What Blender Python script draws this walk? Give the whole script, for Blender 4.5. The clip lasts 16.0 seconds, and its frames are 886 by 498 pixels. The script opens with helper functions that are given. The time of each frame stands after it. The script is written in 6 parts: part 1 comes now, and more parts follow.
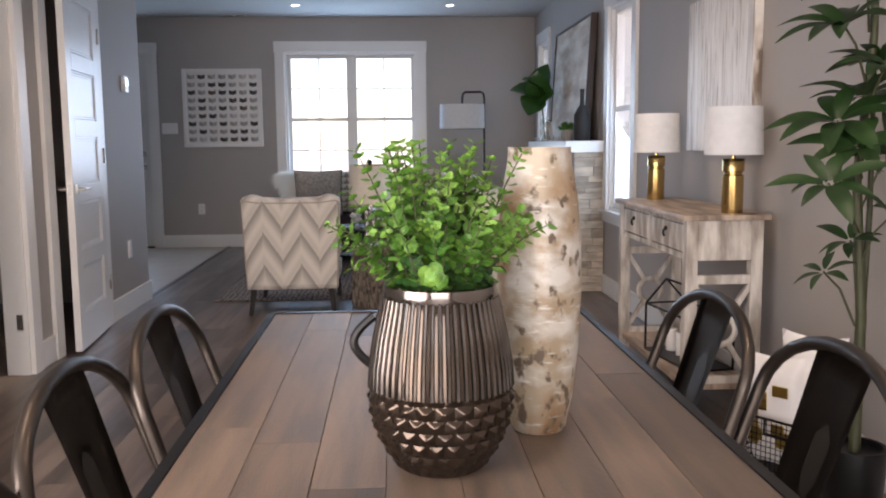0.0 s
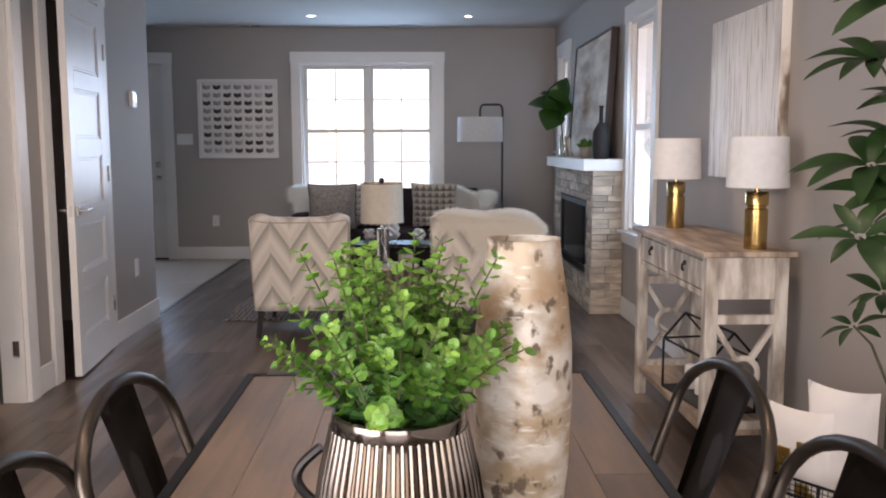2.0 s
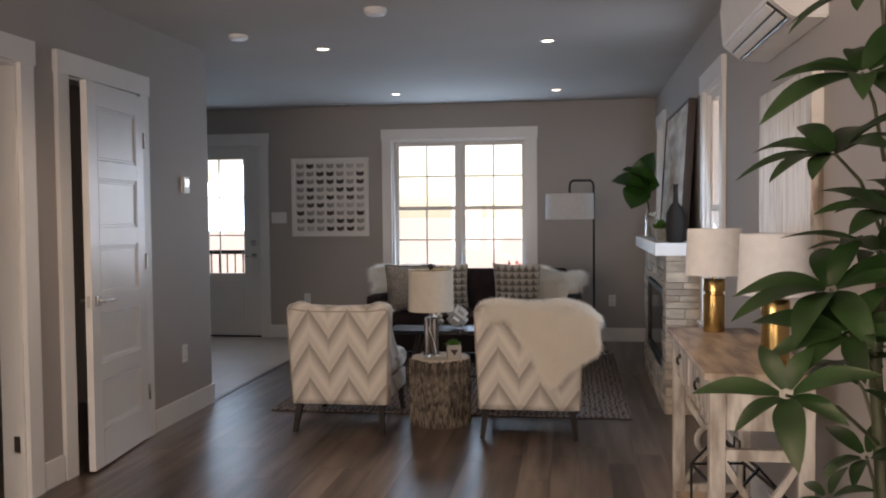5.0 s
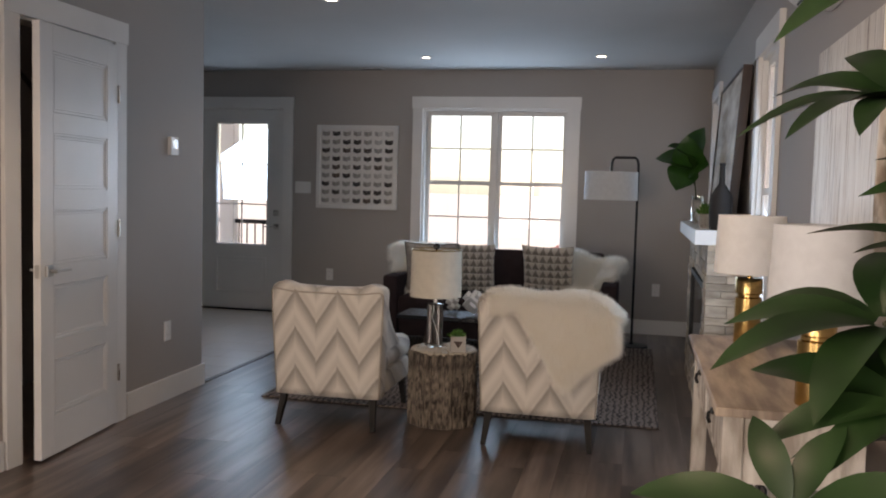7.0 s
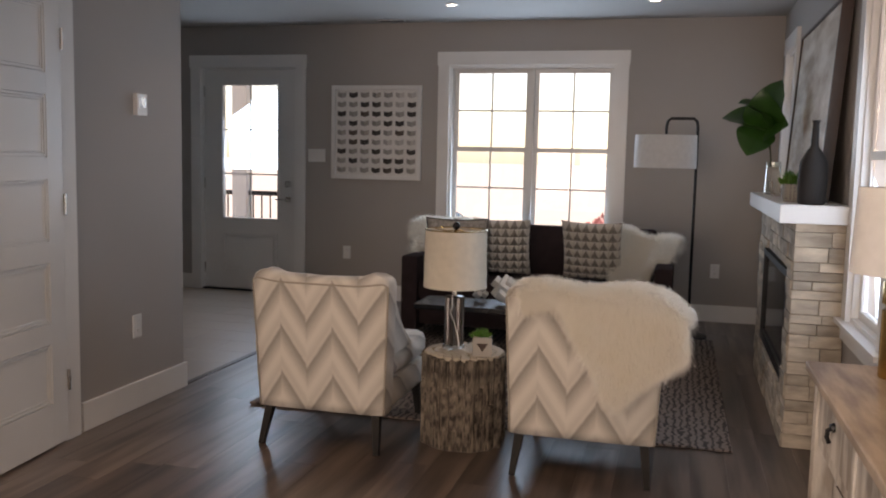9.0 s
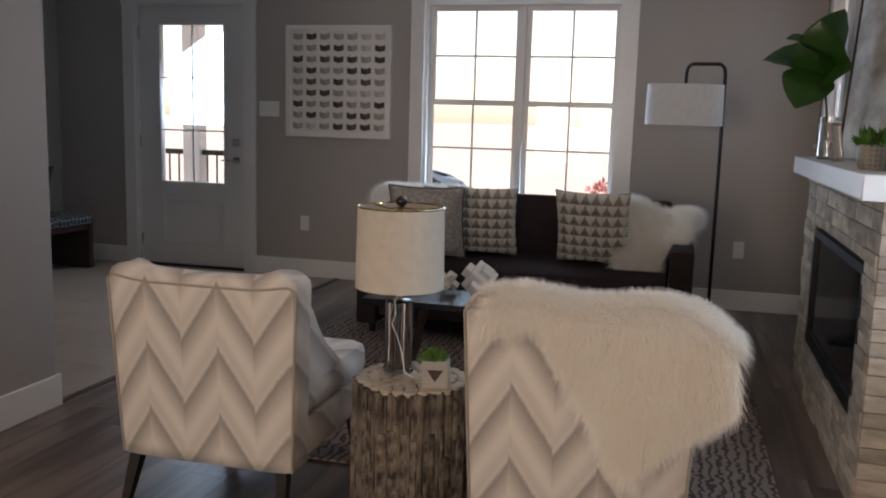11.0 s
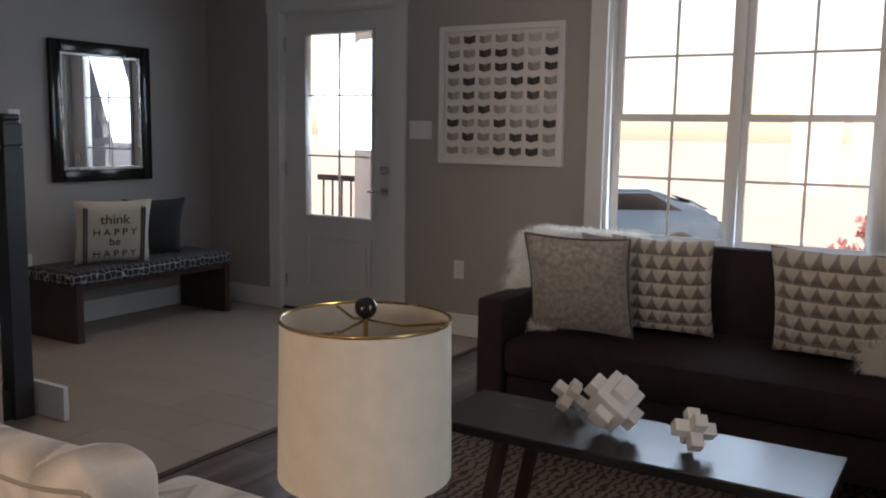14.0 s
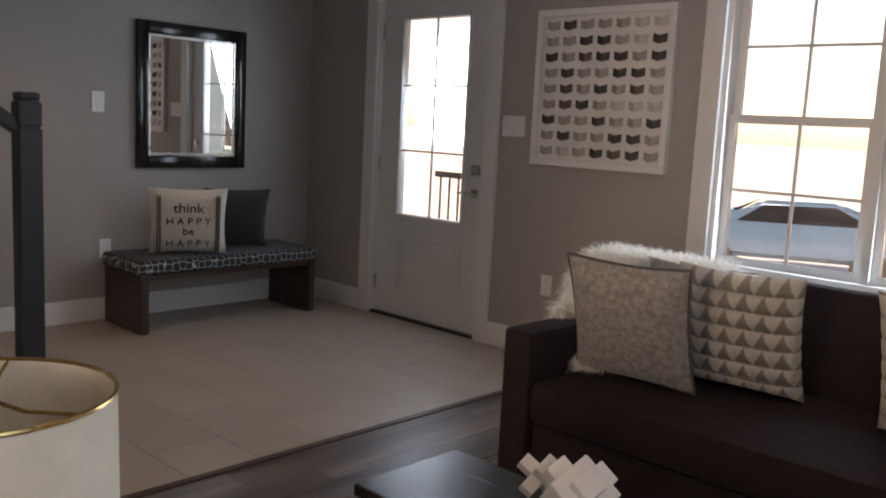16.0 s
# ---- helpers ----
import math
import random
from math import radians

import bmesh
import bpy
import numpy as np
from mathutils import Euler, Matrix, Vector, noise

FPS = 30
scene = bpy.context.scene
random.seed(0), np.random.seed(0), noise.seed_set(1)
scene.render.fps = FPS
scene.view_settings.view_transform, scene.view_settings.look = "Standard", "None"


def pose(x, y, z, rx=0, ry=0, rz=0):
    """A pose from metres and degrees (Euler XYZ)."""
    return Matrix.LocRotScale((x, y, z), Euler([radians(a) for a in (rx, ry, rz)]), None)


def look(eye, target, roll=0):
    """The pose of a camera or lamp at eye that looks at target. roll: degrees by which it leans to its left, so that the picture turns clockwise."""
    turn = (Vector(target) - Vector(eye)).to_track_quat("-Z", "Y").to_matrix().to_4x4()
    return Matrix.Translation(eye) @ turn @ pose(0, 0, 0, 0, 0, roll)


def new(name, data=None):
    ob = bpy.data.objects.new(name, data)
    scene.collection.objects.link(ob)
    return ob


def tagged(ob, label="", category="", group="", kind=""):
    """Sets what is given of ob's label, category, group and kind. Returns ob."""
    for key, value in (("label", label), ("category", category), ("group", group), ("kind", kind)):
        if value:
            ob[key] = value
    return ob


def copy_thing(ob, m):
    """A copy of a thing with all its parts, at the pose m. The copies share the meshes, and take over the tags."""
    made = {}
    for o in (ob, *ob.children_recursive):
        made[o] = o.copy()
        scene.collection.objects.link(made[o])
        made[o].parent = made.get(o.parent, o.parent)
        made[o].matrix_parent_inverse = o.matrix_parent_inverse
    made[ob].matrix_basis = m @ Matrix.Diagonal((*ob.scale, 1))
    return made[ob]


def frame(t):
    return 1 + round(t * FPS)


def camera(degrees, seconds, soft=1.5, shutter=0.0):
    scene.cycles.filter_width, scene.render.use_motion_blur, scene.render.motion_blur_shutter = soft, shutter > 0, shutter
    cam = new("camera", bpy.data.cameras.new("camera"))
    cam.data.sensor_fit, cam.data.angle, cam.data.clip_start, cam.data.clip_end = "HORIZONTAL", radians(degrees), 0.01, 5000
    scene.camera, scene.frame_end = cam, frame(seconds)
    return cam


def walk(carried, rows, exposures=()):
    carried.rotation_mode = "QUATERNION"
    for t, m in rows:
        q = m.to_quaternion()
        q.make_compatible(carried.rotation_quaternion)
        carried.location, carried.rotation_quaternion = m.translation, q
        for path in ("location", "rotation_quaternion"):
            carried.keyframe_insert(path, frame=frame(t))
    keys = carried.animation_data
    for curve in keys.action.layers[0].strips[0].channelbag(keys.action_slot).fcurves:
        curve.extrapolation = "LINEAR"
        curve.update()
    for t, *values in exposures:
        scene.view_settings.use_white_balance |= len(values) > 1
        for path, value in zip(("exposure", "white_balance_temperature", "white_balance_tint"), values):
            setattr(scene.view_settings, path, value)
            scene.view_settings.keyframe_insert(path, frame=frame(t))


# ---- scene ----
cam = camera(53.5, 16.0, soft=2.0)
METRES, EYE, TILT, LEAN, TURN = 6.3, 1.114, 0.0, 0.0, -3.2
ROWS = [
    (0.0, 0.0, 0.0, 0.0, -0.06, -6.95, 0.49),
    (0.5, 0.0014, 0.0056, 0.0016, -0.25, -7.42, 0.64),
    (1.0, 0.0041, 0.0133, 0.0049, -0.39, -7.32, 0.48),
    (1.5, 0.0082, 0.0214, 0.0099, 0.25, -6.88, 0.42),
    (2.0, 0.0102, 0.0288, 0.0157, 1.47, -6.74, 0.11),
    (2.5, 0.0092, 0.0424, 0.0189, 0.9, -5.3, 0.4),
    (3.0, 0.0135, 0.0593, 0.0247, 0.24, -3.96, 1.65),
    (3.5, 0.0333, 0.0725, 0.0281, 3.41, -2.18, 1.44),
    (4.0, 0.063, 0.08, 0.032, 7.37, -1.65, 0.54),
    (6.5, 0.1381, 0.1738, 0.0314, 14.65, -3.83, -0.21),
    (7.0, 0.137, 0.2099, 0.0299, 15.77, -3.92, -1.53),
    (7.5, 0.1361, 0.2437, 0.0287, 16.45, -5.21, -0.22),
    (8.0, 0.1339, 0.2836, 0.029, 19.68, -5.59, -1.6),
    (8.5, 0.1229, 0.3208, 0.0267, 19.91, -6.05, -1.43),
    (9.0, 0.1095, 0.3553, 0.0273, 18.29, -5.94, -1.25),
    (11.5, 0.0728, 0.5874, 0.0203, 18.34, -8.74, -1.64),
    (12.0, 0.0657, 0.6299, 0.0227, 19.69, -7.68, 0.0),
    (12.5, 0.0692, 0.6763, 0.0231, 24.07, -8.64, -0.75),
    (13.0, 0.0691, 0.7196, 0.0218, 26.46, -8.0, -0.16),
    (13.5, 0.0624, 0.7557, 0.0234, 29.47, -7.74, -0.06),
    (14.0, 0.0648, 0.786, 0.0239, 34.77, -7.54, -0.95),
    (14.5, 0.0696, 0.8181, 0.0263, 40.55, -8.01, -1.07),
    (15.0, 0.0635, 0.8526, 0.0249, 41.86, -6.48, -1.48),
    (15.5, 0.0659, 0.8815, 0.0252, 42.36, -7.23, -0.06),
    (16.0, 0.079, 0.9172, 0.025, 47.21, -8.09, -2.89),
]
EXPOSURES = [(0, 1.36, 6600, 20), (2.5, 1.34, 6800, 21), (3, 1.30, 7100, 20), (3.5, 0.98, 6950, 21), (4, 0.84, 7600, 23), (7, 0.96, 7300, 20), (9, 1.0, 7900, 24), (11.5, 0.84, 7350, 22), (12, 0.60, 7300, 22), (13.5, 0.85, 7150, 20), (14.5, 0.98, 8900, 27), (15.5, 1.15, 9000, 27), (16, 1.27, 8700, 27)]
walk(cam, [(t, pose(0, 0, EYE, TILT, LEAN, TURN) @ pose(METRES * x, METRES * y, METRES * z, 90 + pitch, roll, yaw)) for t, x, y, z, yaw, pitch, roll in ROWS], EXPOSURES)

# ---- world and light ----
world = bpy.data.worlds.new("sky_world")
scene.world = world
world.use_nodes = True
_n = world.node_tree.nodes
_sky = _n.new("ShaderNodeTexSky")
_sky.sky_type = "NISHITA"
_sky.sun_disc = False
_sky.sun_elevation = radians(42)
_sky.sun_rotation = radians(180)
_n["Background"].inputs["Strength"].default_value = 0.15
world.node_tree.links.new(_sky.outputs[0], _n["Background"].inputs["Color"])
sun = new("sun", bpy.data.lights.new("sun", "SUN"))
sun.data.energy, sun.data.angle, sun.data.color = 5.0, radians(0.5), (1.0, 0.93, 0.82)
sun.matrix_world = look((0, -7, 7.5), (0, 0, 0))


def window_light(name, centre, target, w, h, watts, color):
    ob = new(name, bpy.data.lights.new(name, "AREA"))
    ob.data.shape, ob.data.size, ob.data.size_y = "RECTANGLE", w, h
    ob.data.energy, ob.data.color = watts, color
    ob.matrix_world = look(centre, target)
    return ob


YF_OUT = 9.74
DAY = (0.46, 0.72, 1.0)
window_light("front_window_daylight", (-0.43, 9.645, 1.38), (-0.43, 5, 1.2), 1.35, 1.35, 16, DAY)
window_light("door_glass_daylight", (-3.05, YF_OUT, 1.5), (-2.2, 5, 0.2), 0.5, 0.75, 4, DAY)
window_light("side_window_daylight", (1.575, 5.95, 1.33), (0, 6.0, 1.2), 0.5, 1.35, 4, DAY)
window_light("far_side_window_daylight", (1.575, 8.98, 1.62), (0, 8.98, 1.4), 0.4, 0.9, 0.6, DAY)
window_light("patio_opening_daylight", (-0.2, -2.98, 1.15), (-0.2, 3, 1.2), 2.4, 2.0, 41, (1.0, 0.95, 0.9))
window_light("kitchen_opening_daylight", (-1.83, -0.5, 1.15), (1.5, 1.3, 0.9), 2.0, 1.9, 66, (1.0, 0.93, 0.85))
SPOTS = [(-0.95, 6.45), (0.57, 6.45), (-0.92, 8.79), (0.58, 8.79), (-0.95, 4.1), (0.57, 4.1), (-0.95, 1.7), (0.57, 1.7), (-3.1, 7.4)]

# ---- materials ----


def mat(name, color, rough=0.6, metal=0.0, dark=None, scale=6.0, mix=0.5, stretch=(1, 1, 1), bump=0.0, bscale=60.0, rvar=0.08, piece=0.0, coat=0.0, sheen=0.0, glow=0.0):
    m = bpy.data.materials.new(name)
    m.use_nodes = True
    nt = m.node_tree
    N, L = nt.nodes, nt.links
    p = N["Principled BSDF"]
    tc = N.new("ShaderNodeTexCoord")
    mp = N.new("ShaderNodeMapping")
    mp.inputs["Scale"].default_value = stretch
    L.new(tc.outputs["Object"], mp.inputs["Vector"])
    src = mp.outputs["Vector"]
    if piece:
        oi = N.new("ShaderNodeObjectInfo")
        add = N.new("ShaderNodeVectorMath")
        add.operation = "MULTIPLY_ADD"
        add.inputs[1].default_value = (37.0, 23.0, 11.0)
        L.new(oi.outputs["Random"], add.inputs[0])
        L.new(src, add.inputs[2])
        src = add.outputs[0]
    n1 = N.new("ShaderNodeTexNoise")
    n1.inputs["Scale"].default_value, n1.inputs["Detail"].default_value = scale, 6
    L.new(src, n1.inputs["Vector"])
    n2 = N.new("ShaderNodeTexNoise")
    n2.inputs["Scale"].default_value, n2.inputs["Detail"].default_value = bscale, 4
    L.new(src, n2.inputs["Vector"])
    ramp = N.new("ShaderNodeMapRange")
    ramp.inputs[1].default_value, ramp.inputs[2].default_value = 0.5 - 0.25 / max(mix, 0.01) * 0.5, 0.5 + 0.25 / max(mix, 0.01) * 0.5
    L.new(n1.outputs[0], ramp.inputs[0])
    cm = N.new("ShaderNodeMix")
    cm.data_type = "RGBA"
    d = dark or tuple(c * 0.88 for c in color)
    cm.inputs[6].default_value, cm.inputs[7].default_value = (*d, 1), (*color, 1)
    L.new(ramp.outputs[0], cm.inputs[0])
    out = cm.outputs[2]
    if piece:
        hs = N.new("ShaderNodeHueSaturation")
        mr = N.new("ShaderNodeMapRange")
        mr.inputs[3].default_value, mr.inputs[4].default_value = 1 - piece, 1 + piece
        L.new(oi.outputs["Random"], mr.inputs[0])
        L.new(mr.outputs[0], hs.inputs["Value"])
        L.new(out, hs.inputs["Color"])
        out = hs.outputs[0]
    L.new(out, p.inputs["Base Color"])
    rr = N.new("ShaderNodeMapRange")
    rr.inputs[3].default_value, rr.inputs[4].default_value = max(rough - rvar, 0.02), min(rough + rvar, 1)
    L.new(n1.outputs[0], rr.inputs[0])
    L.new(rr.outputs[0], p.inputs["Roughness"])
    p.inputs["Metallic"].default_value = metal
    p.inputs["Coat Weight"].default_value = coat
    p.inputs["Sheen Weight"].default_value = sheen
    if bump:
        b = N.new("ShaderNodeBump")
        b.inputs["Strength"].default_value, b.inputs["Distance"].default_value = bump, 0.004
        L.new(n2.outputs[0], b.inputs["Height"])
        L.new(b.outputs[0], p.inputs["Normal"])
    if glow:
        p.inputs["Emission Color"].default_value = (1.0, 0.9, 0.75, 1)
        p.inputs["Emission Strength"].default_value = glow
    return m


def chevron_mat(name, lo, hi, w, per, slope):
    """Zigzag stripes, each shading from light to dark, on a velvet weave."""
    m = mat(name, hi, 0.85, bump=0.25, bscale=350, sheen=0.3)
    nt = m.node_tree
    N, L = nt.nodes, nt.links

    def math_node(op, a, b=None):
        k = N.new("ShaderNodeMath")
        k.operation = op
        for i, v in enumerate((a, b)):
            if v is None:
                continue
            if isinstance(v, (int, float)):
                k.inputs[i].default_value = v
            else:
                L.new(v, k.inputs[i])
        return k.outputs[0]

    tc = N.new("ShaderNodeTexCoord")
    sp = N.new("ShaderNodeSeparateXYZ")
    L.new(tc.outputs["Object"], sp.inputs[0])
    along = math_node("ADD", sp.outputs[2], math_node("MULTIPLY", sp.outputs[1], 0.8))
    u = math_node("PINGPONG", math_node("ADD", math_node("DIVIDE", sp.outputs[0], w), 41.5), 1.0)
    v = math_node("ADD", math_node("DIVIDE", along, per), math_node("MULTIPLY", u, slope))
    s = math_node("FRACT", v)
    half = math_node("FRACT", math_node("DIVIDE", math_node("ADD", math_node("DIVIDE", sp.outputs[0], w), 40.5), 2.0))
    side = math_node("GREATER_THAN", half, 0.5)
    nz = N.new("ShaderNodeTexNoise")
    nz.inputs["Scale"].default_value = 420
    L.new(tc.outputs["Object"], nz.inputs["Vector"])
    s2 = math_node("ADD", s, math_node("MULTIPLY", math_node("SUBTRACT", nz.outputs[0], 0.5), 0.3))
    s3 = math_node("SUBTRACT", s2, math_node("MULTIPLY", side, 0.1))
    r = N.new("ShaderNodeValToRGB")
    e = r.color_ramp.elements
    e[0].position, e[0].color = 0.08, (*hi, 1)
    e[1].position, e[1].color = 0.98, (*hi, 1)
    for at, f in ((0.55, 1.0), (0.60, 0.1), (0.74, 0.28)):
        e.new(at).color = (*(h + (l - h) * f for l, h in zip(lo, hi)), 1)
    L.new(s3, r.inputs[0])
    L.new(r.outputs[0], N["Principled BSDF"].inputs["Base Color"])
    return m


def triangle_mat(name, dark, light, wide, high):
    """Rows of light and dark satin triangles."""
    m = mat(name, light, 0.5, bump=0.2, bscale=250, sheen=0.3)
    N, L = m.node_tree.nodes, m.node_tree.links
    tc = N.new("ShaderNodeTexCoord")
    sp = N.new("ShaderNodeSeparateXYZ")
    L.new(tc.outputs["Object"], sp.inputs[0])

    def step(op, a, b):
        k = N.new("ShaderNodeMath")
        k.operation = op
        for i, v in enumerate((a, b)):
            if isinstance(v, float):
                k.inputs[i].default_value = v
            else:
                L.new(v, k.inputs[i])
        return k.outputs[0]

    u = step("PINGPONG", step("ADD", step("DIVIDE", sp.outputs[0], wide / 2), 40.0), 1.0)
    v = step("FRACT", step("DIVIDE", sp.outputs[2], high), 0.0)
    r = N.new("ShaderNodeMapRange")
    r.inputs[1].default_value, r.inputs[2].default_value = -0.08, 0.08
    L.new(step("SUBTRACT", u, v), r.inputs[0])
    x = N.new("ShaderNodeMix")
    x.data_type = "RGBA"
    x.inputs[6].default_value, x.inputs[7].default_value = (*light, 1), (*dark, 1)
    L.new(r.outputs[0], x.inputs[0])
    L.new(x.outputs[2], N["Principled BSDF"].inputs["Base Color"])
    return m


def pattern_mat(name, dark, light, scale, thresh, rough=0.85, kind="lines"):
    """Two-tone woven pattern: lattice rings or broken wavy lines."""
    m = mat(name, light, rough, bump=0.4, bscale=200)
    nt = m.node_tree
    N, L = nt.nodes, nt.links
    tc = N.new("ShaderNodeTexCoord")
    if kind == "rings":
        t = N.new("ShaderNodeTexVoronoi")
        t.inputs["Scale"].default_value = scale
        t.inputs["Randomness"].default_value = 0.0
        L.new(tc.outputs["Object"], t.inputs["Vector"])
        w = N.new("ShaderNodeMath")
        w.operation = "PINGPONG"
        w.inputs[1].default_value = 0.28
        L.new(t.outputs["Distance"], w.inputs[0])
        fac = w.outputs[0]
    elif kind == "voronoi":
        t = N.new("ShaderNodeTexVoronoi")
        t.feature = "DISTANCE_TO_EDGE"
        t.inputs["Randomness"].default_value = 0.35
        t.inputs["Scale"].default_value = scale
        L.new(tc.outputs["Object"], t.inputs["Vector"])
        fac = t.outputs["Distance"]
    else:
        t = N.new("ShaderNodeTexWave")
        t.inputs["Scale"].default_value = scale
        t.inputs["Distortion"].default_value = 7.0
        t.inputs["Detail"].default_value = 3
        t.inputs["Detail Scale"].default_value = 2.5
        L.new(tc.outputs["Object"], t.inputs["Vector"])
        fac = t.outputs[1]
    r = N.new("ShaderNodeValToRGB")
    e = r.color_ramp.elements
    e[0].position, e[0].color = thresh, (*dark, 1)
    e[1].position, e[1].color = thresh + 0.06, (*light, 1)
    L.new(fac, r.inputs[0])
    L.new(r.outputs[0], N["Principled BSDF"].inputs["Base Color"])
    return m


def glass_mat(name, tint=(1, 1, 1), rough=0.0):
    m = bpy.data.materials.new(name)
    m.use_nodes = True
    p = m.node_tree.nodes["Principled BSDF"]
    p.inputs["Base Color"].default_value = (*tint, 1)
    p.inputs["Transmission Weight"].default_value = 1.0
    p.inputs["Roughness"].default_value = rough
    p.inputs["IOR"].default_value = 1.45
    return m


M_WALL = mat("grey_wall_paint", (0.37, 0.343, 0.322), 0.7, dark=(0.345, 0.32, 0.30), scale=1.5, bump=0.06, bscale=300)
M_CEIL = mat("ceiling_paint", (0.46, 0.445, 0.43), 0.85, scale=1.2, bump=0.08, bscale=250)
M_TRIM = mat("white_trim_paint", (0.76, 0.75, 0.73), 0.35, scale=2.0, bump=0.03, bscale=120)
M_DOOR = mat("white_door_paint", (0.72, 0.71, 0.69), 0.32, scale=2.0, bump=0.04, bscale=160)
M_PLANK = mat("dark_grey_brown_laminate", (0.165, 0.126, 0.106), 0.33, dark=(0.06, 0.044, 0.038), scale=2.2, mix=1.0, stretch=(6, 0.5, 1), bump=0.004, bscale=14, rvar=0.03, piece=0.34)
M_SUB = mat("dark_joint", (0.02, 0.017, 0.015), 0.8)
M_TILE = mat("pale_stone_tile", (0.35, 0.29, 0.24), 0.42, dark=(0.29, 0.24, 0.195), scale=2.5, mix=0.6, bump=0.05, bscale=30, piece=0.05)
M_GROUT = mat("tile_grout", (0.30, 0.25, 0.21), 0.9)
M_STONE = mat("ledger_stone", (0.56, 0.48, 0.38), 0.85, dark=(0.30, 0.25, 0.20), scale=7, mix=0.7, stretch=(1, 1, 3), bump=0.9, bscale=45, piece=0.28)
M_BLACK = mat("black_metal", (0.012, 0.012, 0.013), 0.4, metal=0.6, bump=0.05)
M_BGLASS = mat("black_firebox_glass", (0.008, 0.008, 0.009), 0.06)
M_STEEL = mat("brushed_nickel", (0.55, 0.53, 0.50), 0.28, metal=1.0, bump=0.03, bscale=200)
M_GUN = mat("gunmetal_chair_metal", (0.085, 0.072, 0.062), 0.36, metal=0.85, dark=(0.05, 0.042, 0.036), scale=5, bump=0.06, bscale=80)
M_BRASS = mat("brushed_brass", (0.56, 0.40, 0.19), 0.25, metal=1.0, dark=(0.5, 0.33, 0.11), scale=3, stretch=(8, 8, 1))
M_SHADE = mat("white_linen_shade", (0.74, 0.755, 0.77), 0.85, scale=30, bump=0.25, bscale=400)
M_CREAM = mat("cream_linen_shade", (0.66, 0.60, 0.50), 0.85, scale=30, bump=0.3, bscale=400)
M_OAK = mat("weathered_table_board", (0.175, 0.125, 0.09), 0.45, dark=(0.10, 0.075, 0.058), scale=3.5, mix=0.8, stretch=(10, 1, 1), bump=0.25, bscale=70, piece=0.38)
M_WASH = mat("whitewashed_wood", (0.62, 0.585, 0.53), 0.65, dark=(0.29, 0.25, 0.21), scale=5, mix=0.95, stretch=(4, 4, 1), bump=0.35, bscale=60)
M_WASHTOP = mat("worn_wood_top", (0.46, 0.37, 0.285), 0.5, dark=(0.20, 0.15, 0.115), scale=4, mix=0.95, stretch=(6, 1, 1), bump=0.3, bscale=60)
M_DARKWOOD = mat("dark_brown_wood", (0.055, 0.028, 0.018), 0.4, dark=(0.03, 0.015, 0.01), scale=4, stretch=(6, 6, 1), bump=0.1)
M_BLKWOOD = mat("black_stained_wood", (0.016, 0.015, 0.017), 0.24, dark=(0.012, 0.011, 0.012), scale=4, stretch=(1, 8, 1), bump=0.1)
M_LEG = mat("dark_leg_wood", (0.010, 0.008, 0.007), 0.75)
M_NEWEL = mat("charcoal_painted_wood", (0.035, 0.034, 0.036), 0.4, bump=0.08)
M_SOFA = mat("black_wool_upholstery", (0.044, 0.031, 0.032), 0.9, dark=(0.032, 0.022, 0.023), scale=14, bump=0.5, bscale=500)
M_SOFA.node_tree.nodes["Principled BSDF"].inputs["Specular IOR Level"].default_value = 0.08
M_FUR = mat("ivory_sheepskin", (0.97, 0.95, 0.90), 0.9, dark=(0.94, 0.90, 0.82), scale=7, mix=0.7)
_t = M_FUR.node_tree.nodes.new("ShaderNodeBsdfTranslucent")
_t.inputs["Color"].default_value = (0.97, 0.95, 0.90, 1)
_x = M_FUR.node_tree.nodes.new("ShaderNodeMixShader")
_x.inputs[0].default_value = 0.35
M_FUR.node_tree.links.new(M_FUR.node_tree.nodes["Principled BSDF"].outputs[0], _x.inputs[1])
M_FUR.node_tree.links.new(_t.outputs[0], _x.inputs[2])
M_FUR.node_tree.links.new(_x.outputs[0], M_FUR.node_tree.nodes["Material Output"].inputs["Surface"])
M_HIDE = mat("ivory_hide", (0.95, 0.93, 0.88), 0.9, dark=(0.92, 0.89, 0.83), scale=9)
M_FURB = mat("black_fur", (0.018, 0.018, 0.020), 0.8, sheen=0.2)
M_VELVET = mat("silver_brocade_cushion", (0.43, 0.39, 0.35), 0.5, dark=(0.25, 0.225, 0.20), scale=48, mix=0.85, bump=0.3, bscale=120, sheen=0.4)
M_QUILT = mat("taupe_quilted_cloth", (0.50, 0.46, 0.42), 0.7, dark=(0.36, 0.33, 0.30), scale=40, bump=0.3, bscale=200, sheen=0.3)
M_CHEV = chevron_mat("chevron_velvet", (0.29, 0.262, 0.235), (0.67, 0.63, 0.57), 0.12, 0.20, 0.85)
M_QUILT2 = triangle_mat("two_tone_quilted_satin", (0.26, 0.225, 0.19), (0.60, 0.55, 0.48), 0.0615, 0.0615)
M_STRIPE_PALE = mat("taupe_piping", (0.36, 0.32, 0.27), 0.8, bump=0.2, bscale=300)
M_WHITE = mat("white_ceramic", (0.80, 0.78, 0.75), 0.25, scale=3)
M_PLASTIC = mat("white_plastic", (0.76, 0.76, 0.75), 0.35)
M_BARK = mat("split_bark", (0.27, 0.225, 0.18), 0.85, dark=(0.03, 0.023, 0.018), scale=5, mix=0.9, stretch=(7, 7, 1), bump=0.8, bscale=60)
